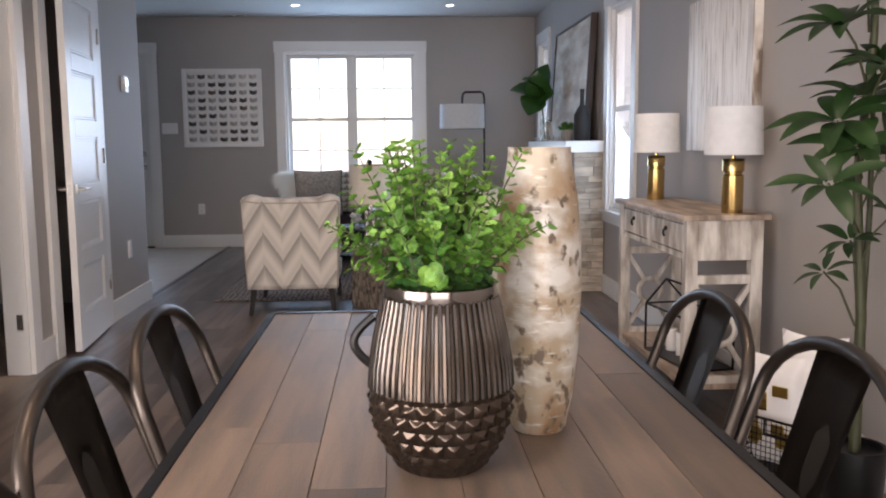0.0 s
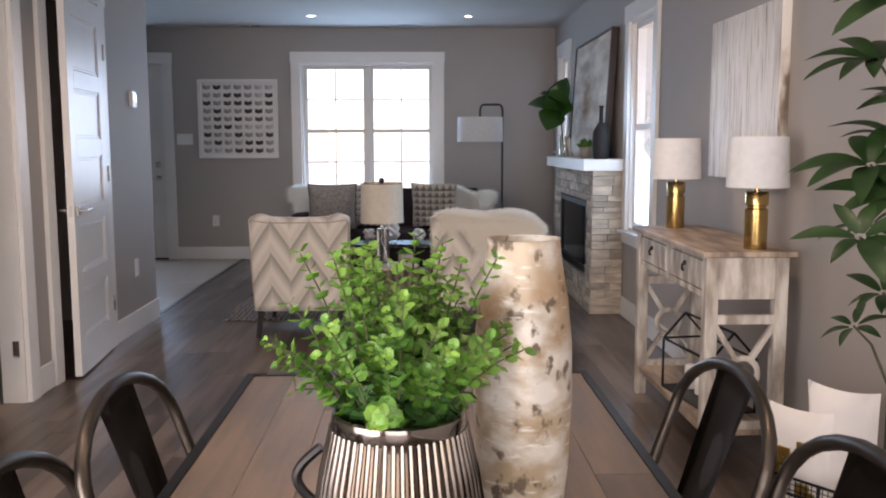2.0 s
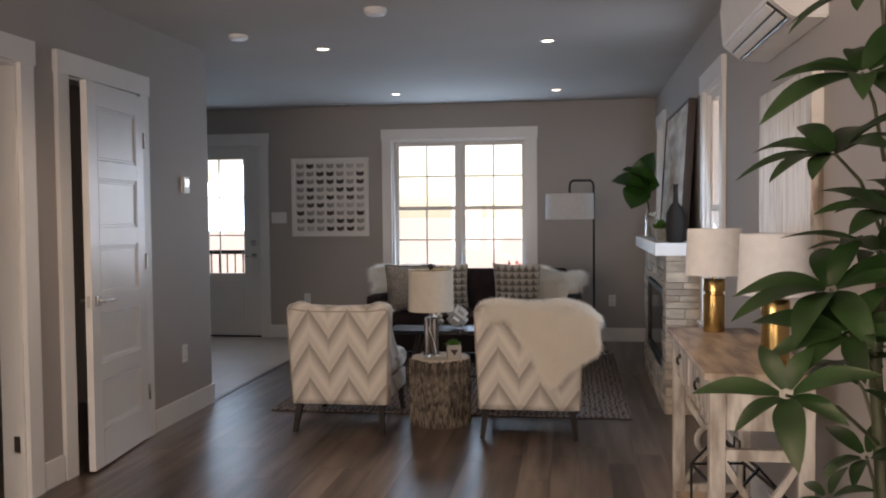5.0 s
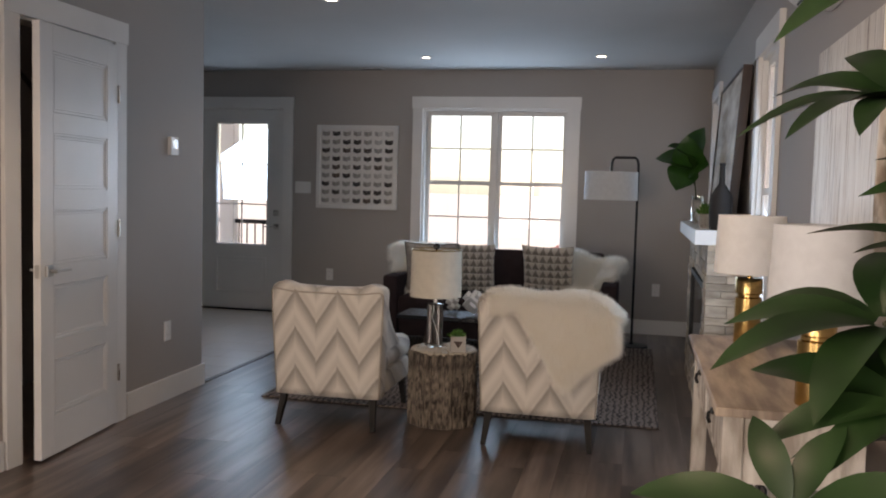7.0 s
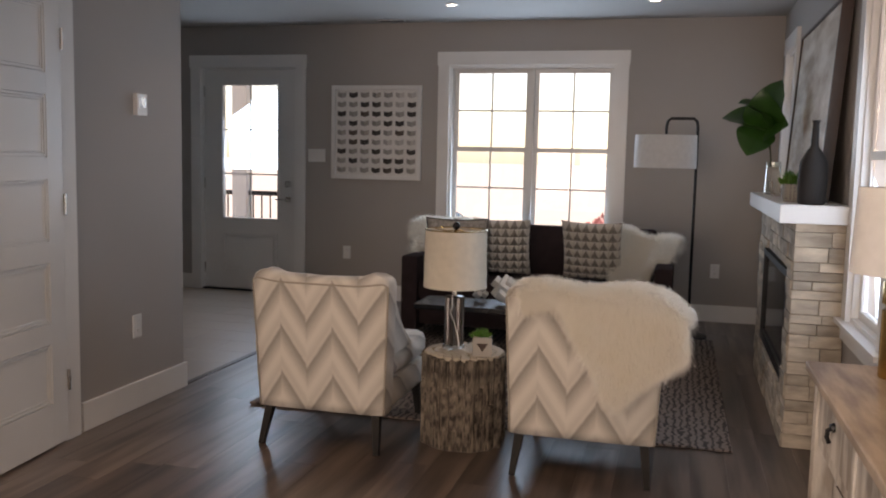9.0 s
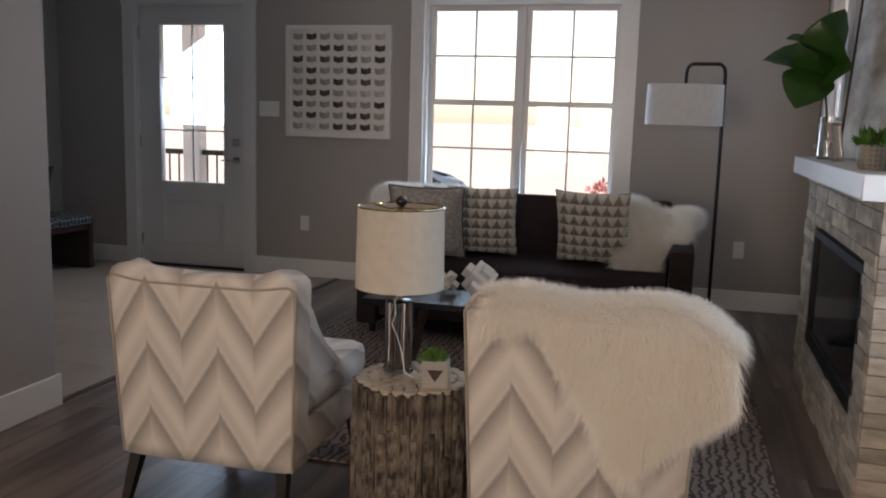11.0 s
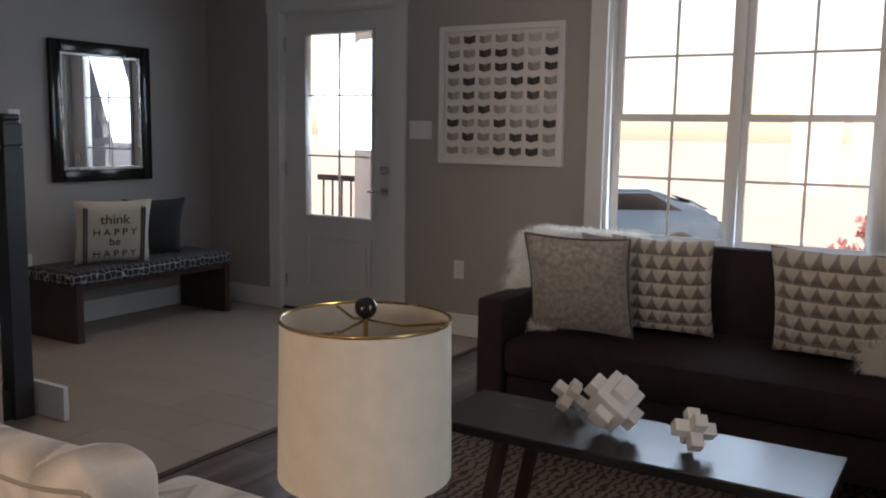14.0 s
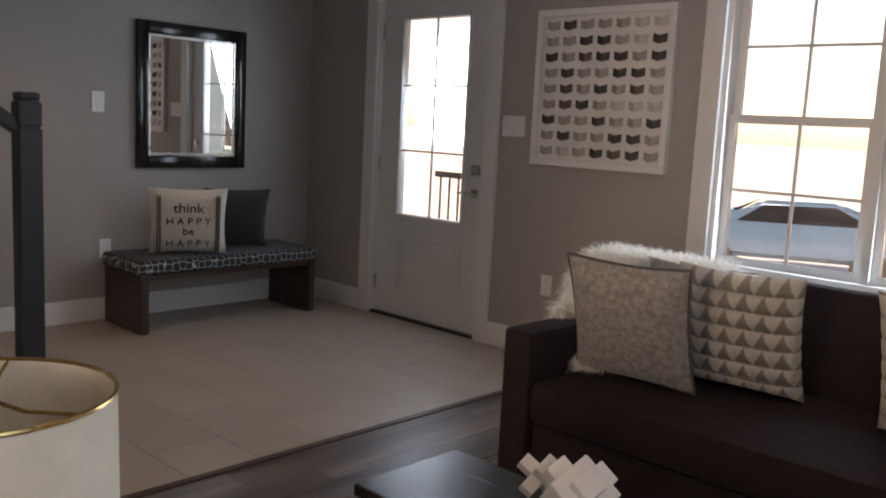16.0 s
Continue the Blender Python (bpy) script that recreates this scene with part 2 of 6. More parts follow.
M_CUT = mat("cut_log_end", (0.62, 0.55, 0.45), 0.75, dark=(0.42, 0.35, 0.26), scale=30, bump=0.4, bscale=120)
M_LEAF = mat("bright_eucalyptus_leaf", (0.10, 0.235, 0.027), 0.5, dark=(0.035, 0.11, 0.014), scale=9, mix=0.9)
M_LEAF2 = mat("dark_umbrella_leaf", (0.016, 0.046, 0.010), 0.45, dark=(0.007, 0.022, 0.005), scale=9, mix=0.8)
M_LEAF3 = mat("fiddle_leaf", (0.024, 0.085, 0.012), 0.4, dark=(0.016, 0.06, 0.008), scale=10, mix=0.8, bump=0.3, bscale=50)
M_STEM = mat("green_stem", (0.045, 0.05, 0.02), 0.6, scale=20, bump=0.3)
M_POT = mat("antique_silver_glaze", (0.23, 0.215, 0.20), 0.13, metal=0.98, dark=(0.09, 0.075, 0.063), scale=9, mix=0.8, rvar=0.1)
M_POTLOW = mat("bronze_glaze", (0.07, 0.055, 0.045), 0.16, metal=0.85, dark=(0.05, 0.036, 0.026), scale=12, mix=0.8)
M_MERC = mat("aged_mercury_glass", (0.40, 0.36, 0.29), 0.46, metal=0.2, dark=(0.27, 0.20, 0.12), scale=6, mix=0.75, stretch=(1, 1, 0.9), bump=0.35, bscale=50, rvar=0.15)

def aged_glass(m):
    """Dark specks and horizontal silver scratches over a mottled gold ground."""
    N, L = m.node_tree.nodes, m.node_tree.links
    p = N["Principled BSDF"]
    old = p.inputs["Base Color"].links[0].from_socket
    tc = N.new("ShaderNodeTexCoord")
    for sc, st, lo, hi, col in ((14, (1, 1, 1.6), 0.45, 0.60, (0.50, 0.49, 0.45)), (9, (1, 1, 0.8), 0.50, 0.64, (0.26, 0.15, 0.065)), (50, (1, 1, 0.7), 0.57, 0.64, (0.10, 0.075, 0.05)), (30, (1, 1, 4), 0.60, 0.74, (0.58, 0.57, 0.53)), (16, (1, 1, 0.7), 0.61, 0.76, (0.17, 0.14, 0.11))):
        mp = N.new("ShaderNodeMapping")
        mp.inputs["Scale"].default_value = st
        L.new(tc.outputs["Object"], mp.inputs["Vector"])
        n = N.new("ShaderNodeTexNoise")
        n.inputs["Scale"].default_value, n.inputs["Detail"].default_value = sc, 8
        L.new(mp.outputs[0], n.inputs["Vector"])
        r = N.new("ShaderNodeMapRange")
        r.inputs[1].default_value, r.inputs[2].default_value = lo, hi
        L.new(n.outputs[0], r.inputs[0])
        x = N.new("ShaderNodeMix")
        x.data_type = "RGBA"
        x.inputs[7].default_value = (*col, 1)
        L.new(r.outputs[0], x.inputs[0])
        L.new(old, x.inputs[6])
        old = x.outputs[2]
    L.new(old, p.inputs["Base Color"])


aged_glass(M_MERC)
M_CONC = mat("concrete_pot", (0.40, 0.37, 0.33), 0.8, bump=0.3)
M_CAN = mat("pillow_canvas", (0.66, 0.61, 0.52), 0.85, bump=0.4, bscale=400)
M_INK = mat("black_print", (0.02, 0.02, 0.02), 0.8)
M_STRIPE = mat("grey_woven_stripe", (0.12, 0.115, 0.11), 0.85, bump=0.3, bscale=300)
M_GOLDW = mat("white_satin_pillow", (0.78, 0.76, 0.74), 0.55, scale=5, sheen=0.3, bump=0.15, bscale=120)
M_GOLD = mat("gold_foil", (0.55, 0.40, 0.12), 0.3, metal=1.0)
M_MIRROR = mat("mirror_silver", (0.9, 0.9, 0.9), 0.01, metal=1.0, dark=(0.9, 0.9, 0.9), rvar=0.0)
M_GLASS = glass_mat("clear_glass")
M_GGLASS = glass_mat("pale_green_glass", (0.92, 0.98, 0.95))
M_RUG = pattern_mat("brown_grey_rug", (0.045, 0.034, 0.029), (0.20, 0.16, 0.14), 9.0, 0.30, 0.95)
M_BENCH = pattern_mat("black_white_lattice_cloth", (0.50, 0.51, 0.52), (0.016, 0.018, 0.022), 24.0, 0.0, 0.85, "voronoi")
M_ABSTR = mat("abstract_canvas", (0.74, 0.71, 0.66), 0.45, dark=(0.60, 0.56, 0.50), scale=3, mix=0.9, stretch=(1, 9, 0.5), bump=0.3, bscale=30)


def streaks(m):
    """Broken brown upright streaks, thickest along two bands, and a pewter sheen."""
    N, L = m.node_tree.nodes, m.node_tree.links
    p = N["Principled BSDF"]
    old = p.inputs["Base Color"].links[0].from_socket
    tc = N.new("ShaderNodeTexCoord")
    for sc, st, lo, hi, col in ((5, (1, 11, 0.45), 0.56, 0.68, (0.33, 0.25, 0.18)), (14, (1, 6, 0.35), 0.60, 0.68, (0.15, 0.11, 0.08)), (3, (1, 5, 0.8), 0.60, 0.75, (0.42, 0.39, 0.36))):
        mp = N.new("ShaderNodeMapping")
        mp.inputs["Scale"].default_value = st
        L.new(tc.outputs["Object"], mp.inputs["Vector"])
        n = N.new("ShaderNodeTexNoise")
        n.inputs["Scale"].default_value, n.inputs["Detail"].default_value = sc, 8
        L.new(mp.outputs[0], n.inputs["Vector"])
        r = N.new("ShaderNodeMapRange")
        r.inputs[1].default_value, r.inputs[2].default_value = lo, hi
        L.new(n.outputs[0], r.inputs[0])
        x = N.new("ShaderNodeMix")
        x.data_type = "RGBA"
        x.inputs[7].default_value = (*col, 1)
        L.new(r.outputs[0], x.inputs[0])
        L.new(old, x.inputs[6])
        old = x.outputs[2]
    L.new(old, p.inputs["Base Color"])


streaks(M_ABSTR)
M_LAND = mat("abstract_landscape_canvas", (0.66, 0.60, 0.52), 0.6, dark=(0.34, 0.25, 0.17), scale=2.0, mix=1.0, stretch=(1, 1.0, 3.5), bump=0.2, bscale=30)
M_BULB = mat("lit_downlight", (0.9, 0.85, 0.75), 0.5, glow=5.0)
M_HOUSE = mat("blue_grey_siding", (0.07, 0.11, 0.15), 0.7)
M_HOUSE2 = mat("tan_siding", (0.78, 0.68, 0.58), 0.7)
M_GRAVEL = mat("pale_gravel", (0.50, 0.46, 0.42), 0.9, dark=(0.38, 0.34, 0.31), scale=8, bump=0.6, bscale=20)
M_GRASS = mat("lawn", (0.12, 0.20, 0.04), 0.9, dark=(0.08, 0.14, 0.03), scale=5, bump=0.8, bscale=30)
M_CAR = mat("blue_grey_car_paint", (0.06, 0.11, 0.17), 0.2, metal=0.3, coat=1.0)
M_TYRE = mat("tyre_rubber", (0.02, 0.02, 0.02), 0.8)
M_SHRUB = mat("red_shrub_leaf", (0.40, 0.16, 0.16), 0.6, dark=(0.22, 0.09, 0.09), scale=9)

# ---- mesh helpers ----


class Shape:
    """Collects simple solids into one mesh."""

    def __init__(self):
        self.bm = bmesh.new()

    def _take(self, geom, m):
        bmesh.ops.transform(self.bm, matrix=m, verts=geom)

    def box(self, c, s, bevel=0.0, m=None):
        r = bmesh.ops.create_cube(self.bm, size=1.0)
        vs = r["verts"]
        mm = Matrix.Translation(c) @ Matrix.Diagonal((*s, 1))
        bmesh.ops.transform(self.bm, matrix=mm, verts=vs)
        if bevel:
            es = {e for v in vs for e in v.link_edges}
            br = bmesh.ops.bevel(self.bm, geom=list(es), offset=bevel, segments=2, affect="EDGES", profile=0.5)
            vs = list({v for f in br["faces"] for v in f.verts} | {v for v in vs if v.is_valid})
        if m is not None:
            bmesh.ops.transform(self.bm, matrix=m, verts=vs)
        return self

    def span(self, x0, x1, y0, y1, z0, z1, bevel=0.0):
        return self.box(((x0 + x1) / 2, (y0 + y1) / 2, (z0 + z1) / 2), (abs(x1 - x0), abs(y1 - y0), abs(z1 - z0)), bevel)

    def bar(self, a, b, w, d=None, bevel=0.0):
        a, b = Vector(a), Vector(b)
        v = b - a
        m = Matrix.Translation((a + b) / 2) @ v.to_track_quat("Z", "Y").to_matrix().to_4x4()
        return self.box((0, 0, 0), (w, d or w, v.length), bevel, m)

    def lathe(self, prof, c=(0, 0, 0), seg=32, fn=None):
        rings = []
        for r, z in prof:
            ring = []
            for i in range(seg):
                a = 2 * math.pi * i / seg
                rr = r * (fn(a, z) if fn else 1.0)
                ring.append(self.bm.verts.new((c[0] + rr * math.cos(a), c[1] + rr * math.sin(a), c[2] + z)))
            rings.append(ring)
        for p, q in zip(rings, rings[1:]):
            for i in range(seg):
                self.bm.faces.new((p[i], p[(i + 1) % seg], q[(i + 1) % seg], q[i]))
        if prof[0][0] > 1e-5:
            self.bm.faces.new(rings[0][::-1])
        if prof[-1][0] > 1e-5:
            self.bm.faces.new(rings[-1])
        return self

    def rod(self, a, b, r, seg=12, r2=None):
        a, b = Vector(a), Vector(b)
        return self.tube([a, b], r, seg, r2)

    def tube(self, pts, r, seg=8, r2=None):
        pts = [Vector(p) for p in pts]
        rings, ref = [], None
        for i, p in enumerate(pts):
            d = (pts[min(i + 1, len(pts) - 1)] - pts[max(i - 1, 0)]).normalized()
            if ref is None:
                ref = d.orthogonal().normalized()
            ref = (ref - d * ref.dot(d)).normalized()
            side = d.cross(ref)
            k = i / (len(pts) - 1)
            rr = r + ((r2 if r2 is not None else r) - r) * k
            rings.append([self.bm.verts.new(p + (ref * math.cos(2 * math.pi * j / seg) + side * math.sin(2 * math.pi * j / seg)) * rr) for j in range(seg)])
        for p, q in zip(rings, rings[1:]):
            for j in range(seg):
                self.bm.faces.new((p[j], p[(j + 1) % seg], q[(j + 1) % seg], q[j]))
        self.bm.faces.new(rings[0][::-1])
        self.bm.faces.new(rings[-1])
        return self

    def ball(self, c, r, sub=2, s=(1, 1, 1)):
        v = bmesh.ops.create_icosphere(self.bm, subdivisions=sub, radius=r)["verts"]
        bmesh.ops.transform(self.bm, matrix=Matrix.Translation(c) @ Matrix.Diagonal((*s, 1)), verts=v)
        return self

    def mesh(self, name, material, smooth=False):
        bmesh.ops.recalc_face_normals(self.bm, faces=self.bm.faces)
        me = bpy.data.meshes.new(name)
        self.bm.to_mesh(me)
        self.bm.free()
        me.materials.append(material)
        if smooth:
            me.shade_smooth()
            me.set_sharp_from_angle(angle=radians(40))
        return me

    def put(self, name, material, parent=None, smooth=False, at=None):
        ob = new(name, self.mesh(name, material, smooth))
        if at is not None:
            ob.matrix_world = at
        if parent:
            ob.parent = parent
        return ob


def thing(name, label, category, at=(0, 0, 0), turn=0, group=""):
    ob = new(name)
    ob.empty_display_size = 0.1
    ob.matrix_world = pose(*at, 0, 0, turn)
    return tagged(ob, label, category, group)


def structure(shape, name, material, label, category=""):
    return tagged(shape.put(name, material), label, category or name.split("_")[0], kind="structure")


def wall_with_holes(name, axis, at, thick, lo, hi, top, holes, label):
    """A wall along x or y, from its inner face at `at` outwards by `thick`, with openings (a0, a1, z0, z1)."""
    s = Shape()
    cuts = sorted({lo, hi, *(h[0] for h in holes), *(h[1] for h in holes)})

    def block(a0, a1, z0, z1):
        if a1 - a0 < 1e-4 or z1 - z0 < 1e-4:
            return
        if axis == "x":
            s.span(a0, a1, at, at + thick, z0, z1)
        else:
            s.span(at, at + thick, a0, a1, z0, z1)

    for a0, a1 in zip(cuts, cuts[1:]):
        hs = [h for h in holes if h[0] <= a0 + 1e-6 and h[1] >= a1 - 1e-6]
        if not hs:
            block(a0, a1, 0, top)
        else:
            h = hs[0]
            block(a0, a1, 0, h[2])
            block(a0, a1, h[3], top)
    return structure(s, name, M_WALL, label, "wall")


H = 2.44
XR, XL, YF, XW, YB = 1.55, -1.78, 9.623, -4.25, -3.0
# ---- large structure ----
wall_with_holes("wall_north", "x", YF, 0.16, XW - 0.16, XR + 0.16, H, [(-1.14, 0.27, 0.66, 2.075), (-3.535, -2.58, 0, 2.065)], "grey painted front wall with window and entry door")
wall_with_holes("wall_east", "y", XR, 0.16, YB, YF, H, [(5.64, 6.265, 0.62, 2.045), (8.72, 9.24, 1.15, 2.10)], "grey painted side wall with two narrow windows")
wall_with_holes("wall_west", "y", XL, -0.11, YB, 6.42, H, [(4.70, 5.43, 0, 2.02), (3.45, 4.31, 0, 2.02), (-1.6, 0.6, 0, 2.1)], "grey painted wall with closet door")
wall_with_holes("wall_closet_end", "x", 6.42, -0.11, -2.80, XL - 0.11, H, [], "grey painted wall end beside the foyer")
wall_with_holes("wall_stair", "y", -2.80, -0.11, 3.0, 6.42, H, [], "grey painted wall beside the stairs")
wall_with_holes("wall_foyer", "y", XW, -0.16, 2.0, YF, H, [], "grey painted foyer wall behind a bench")
wall_with_holes("wall_foyer_back", "x", 2.0, -0.16, XW, XL - 0.11, H, [], "plain grey wall closing the stair hall")
wall_with_holes("wall_south", "x", YB, -0.16, XL - 0.11, XR + 0.16, H, [(-1.5, 1.1, 0.0, 2.1)], "plain grey back wall with a wide opening")
structure(Shape().span(XW - 0.16, XR + 0.16, YB - 0.16, YF + 0.16, H, H + 0.2), "ceiling", M_CEIL, "white painted flat ceiling", "ceiling")
floor = structure(Shape().span(-1.79, XR, YB, YF, -0.08, -0.004), "floor", M_SUB, "dark grey-brown wood plank floor", "floor")
floor_foyer = structure(Shape().span(XW, -1.79, 2.0, YF, -0.08, -0.004), "floor_foyer", M_GROUT, "pale beige tiled foyer floor", "floor")
structure(Shape().span(-1.81, -1.775, 6.425, YF, -0.002, 0.006, 0.002), "trim_threshold", M_DARKWOOD, "dark strip between tile and planks", "trim")


def baseboard(name, pts):
    s = Shape()
    for x0, x1, y0, y1 in pts:
        s.span(x0, x1, y0, y1, 0, 0.135, 0.003)
    return structure(s, name, M_TRIM, "white painted tall baseboard", "baseboard")


baseboard("baseboard_north", [(-4.25, -3.64, YF - 0.016, YF), (-2.485, XR, YF - 0.016, YF)])
baseboard("baseboard_east", [(XR - 0.016, XR, YB, 6.38), (XR - 0.016, XR, 8.06, YF - 0.017)])
baseboard("baseboard_west", [(XL, XL + 0.016, 5.555, 6.436), (XL, XL + 0.016, 4.425, 4.59), (XL, XL + 0.016, 0.62, 3.34), (-2.80, XL, 6.42, 6.436)])
baseboard("baseboard_foyer", [(XW, XW + 0.016, 7.2, YF - 0.017)])
tagged(Shape().span(-2.86, -2.61, 7.20, 7.225, 0.0, 0.15, 0.003).put("trim_skirt", M_TRIM), "white skirt board beside the stair post", "trim", kind="structure")


def casing_x(s, x0, x1, z0, z1, y, w=0.10, d=0.022, sill=False, out=-1):
    """Flat casing round an opening in a wall along x."""
    s.span(x0 - w, x0, y, y + out * d, z0, z1)
    s.span(x1, x1 + w, y, y + out * d, z0, z1)
    s.span(x0 - w - 0.008, x1 + w + 0.008, y, y + out * (d + 0.006), z1, z1 + w + 0.012)
    if sill:
        s.span(x0 - w, x1 + w, y, y + out * 0.022, z0 - 0.09, z0 - 0.02)
        s.span(x0 - w - 0.02, x1 + w + 0.02, y, y + out * 0.05, z0 - 0.02, z0)


def casing_y(s, y0, y1, z0, z1, x, out, w=0.10, d=0.022, sill=False):
    s.span(x, x + out * d, y0 - w, y0, z0, z1)
    s.span(x, x + out * d, y1, y1 + w, z0, z1)
    s.span(x, x + out * (d + 0.006), y0 - w - 0.008, y1 + w + 0.008, z1, z1 + w + 0.012)
    if sill:
        s.span(x, x + out * 0.022, y0 - w, y1 + w, z0 - 0.09, z0 - 0.02)
        s.span(x, x + out * 0.05, y0 - w - 0.01, y1 + w + 0.01, z0 - 0.02, z0)


def front_window():
    root = tagged(thing("window_1", "white double-hung twin window with thin muntins", "window", (-0.435, YF, 0.66)), kind="structure")
    s = Shape()
    casing_x(s, -1.14, 0.27, 0.66, 2.075, YF, sill=True)
    s.span(-1.14, -1.115, YF, YF + 0.15, 0.66, 2.075).span(0.245, 0.27, YF, YF + 0.15, 0.66, 2.075).span(-1.115, 0.245, YF, YF + 0.15, 2.05, 2.075).span(-1.115, 0.245, YF, YF + 0.15, 0.66, 0.685)
    s.span(-0.452, -0.412, YF + 0.03, YF + 0.12, 0.685, 2.05)
    s.put("frame", M_TRIM, root)
    for a, b in ((-1.115, -0.452), (-0.412, 0.245)):
        for z0, z1, y in ((0.685, 1.385, YF + 0.055), (1.345, 2.05, YF + 0.085)):
            s = Shape()
            r = 0.034
            s.span(a, a + r, y, y + 0.03, z0, z1).span(b - r, b, y, y + 0.03, z0, z1).span(a + r, b - r, y, y + 0.03, z0, z0 + r).span(a + r, b - r, y, y + 0.03, z1 - r, z1)
            s.put("sash", M_TRIM, root)
            s = Shape()
            s.span((a + b) / 2 - 0.007, (a + b) / 2 + 0.007, y + 0.008, y + 0.018, z0 + r, z1 - r)
            s.span(a + r, b - r, y + 0.0085, y + 0.0175, (z0 + z1) / 2 - 0.007, (z0 + z1) / 2 + 0.007)
            s.put("muntin", M_TRIM, root)
            g = Shape().span(a + r, b - r, y + 0.020, y + 0.024, z0 + r, z1 - r).put("pane", M_GLASS, root)
            g.visible_shadow = False
    for o in root.children:
        o.matrix_parent_inverse = root.matrix_world.inverted()


def side_window(name, y0, y1, z0, z1):
    root = tagged(thing(name, "narrow white-cased side window", "window", (XR, (y0 + y1) / 2, z0)), kind="structure")
    s = Shape()
    casing_y(s, y0, y1, z0, z1, XR, -1, sill=True)
    s.span(XR, XR + 0.15, y0, y0 + 0.02, z0, z1).span(XR, XR + 0.15, y1 - 0.02, y1, z0, z1).span(XR, XR + 0.15, y0 + 0.02, y1 - 0.02, z1 - 0.02, z1).span(XR, XR + 0.15, y0 + 0.02, y1 - 0.02, z0, z0 + 0.02)
    s.put("frame", M_TRIM, root)
    s = Shape()
    a, b, c, d, x = y0 + 0.02, y1 - 0.02, z0 + 0.02, z1 - 0.02, XR + 0.028
    s.span(x, x + 0.03, a, a + 0.035, c, d).span(x, x + 0.03, b - 0.035, b, c, d).span(x, x + 0.03, a + 0.035, b - 0.035, c, c + 0.035).span(x, x + 0.03, a + 0.035, b - 0.035, d - 0.035, d)
    s.span(x, x + 0.03, a + 0.035, b - 0.035, (c + d) / 2 - 0.018, (c + d) / 2 + 0.018)
    s.put("sash", M_TRIM, root)
    g = Shape().span(x + 0.012, x + 0.016, a + 0.036, b - 0.036, c + 0.036, d - 0.036).put("pane", M_GLASS, root)
    g.visible_shadow = False
    for o in root.children:
        o.matrix_parent_inverse = root.matrix_world.inverted()


front_window()
side_window("window_2", 5.64, 6.265, 0.62, 2.045)
side_window("window_3", 8.72, 9.24, 1.15, 2.10)


def keep(root):
    """Parts given in world places stay there under their root."""
    inv = root.matrix_world.inverted()
    for o in root.children:
        o.matrix_parent_inverse = inv
    return root


def lever(s, p, along, out, l=0.11):
    p, along, out = Vector(p), Vector(along), Vector(out)
    s.bar(p, p + out * 0.012, 0.052, 0.052, 0.003)
    s.rod(p + out * 0.01, p + out * 0.05, 0.009)
    s.bar(p + out * 0.045 - along * 0.01, p + out * 0.045 + along * l, 0.016, 0.012, 0.003)


def entry_door():
    root = tagged(thing("door_1", "closed pale grey entry door with large glazed upper half", "door", (-3.06, YF, 0)), kind="structure")
    s = Shape()
    casing_x(s, -3.535, -2.58, 0, 2.065, YF)
    s.span(-3.535, -3.525, YF, YF + 0.15, 0, 2.065).span(-2.59, -2.58, YF, YF + 0.15, 0, 2.065).span(-3.525, -2.59, YF, YF + 0.15, 2.055, 2.065)
    s.put("frame", M_TRIM, root)
    x0, x1, y0, y1, z0, z1 = -3.522, -2.593, YF + 0.03, YF + 0.075, 0.015, 2.052
    g0, g1, h0, h1 = -3.325, -2.775, 0.685, 1.91
    s = Shape()
    s.span(x0, g0, y0, y1, z0, z1).span(g1, x1, y0, y1, z0, z1).span(g0, g1, y0, y1, z0, h0).span(g0, g1, y0, y1, h1, z1)
    s.put("leaf", M_DOOR, root)
    s = Shape()
    for a, b, c, d in ((g0 - 0.025, g1 + 0.025, h0 - 0.025, h1 + 0.025), (-3.33, -2.77, 0.18, 0.55)):
        w = 0.022
        s.span(a, a + w, y0 - 0.012, y0, c, d, 0.003).span(b - w, b, y0 - 0.012, y0, c, d, 0.003).span(a + w, b - w, y0 - 0.0118, y0, c, c + w, 0.003).span(a + w, b - w, y0 - 0.0118, y0, d - w, d, 0.003)
    s.put("moulding", M_DOOR, root)
    Shape().span(-3.29, -2.81, y0 - 0.006, y0, 0.22, 0.51, 0.004).put("panel", M_DOOR, root)
    s = Shape()
    s.span(-3.056, -3.044, y0 + 0.005, y0 + 0.015, h0, h1)
    for k in (1, 2):
        z = h0 + (h1 - h0) * k / 3
        s.span(g0, g1, y0 + 0.0055, y0 + 0.0145, z - 0.006, z + 0.006)
    s.put("muntin", M_TRIM, root)
    g = Shape().span(g0, g1, y0 + 0.018, y0 + 0.022, h0, h1).put("pane", M_GLASS, root)
    g.visible_shadow = False
    s = Shape()
    lever(s, (-2.665, y0, 0.87), (-1, 0, 0), (0, -1, 0))
    s.bar((-2.665, y0, 1.01), (-2.665, y0 - 0.018, 1.01), 0.056, 0.056, 0.004)
    s.put("handle", M_STEEL, root)
    s = Shape()
    for z in (0.2, 1.0, 1.85):
        s.span(-3.53, -3.512, y0 - 0.01, y0 + 0.002, z - 0.05, z + 0.05)
    s.put("hinge", M_STEEL, root)
    Shape().span(-3.53, -2.585, YF - 0.005, YF + 0.12, 0.0, 0.014).put("threshold", M_BLACK, root)
    keep(root)


entry_door()


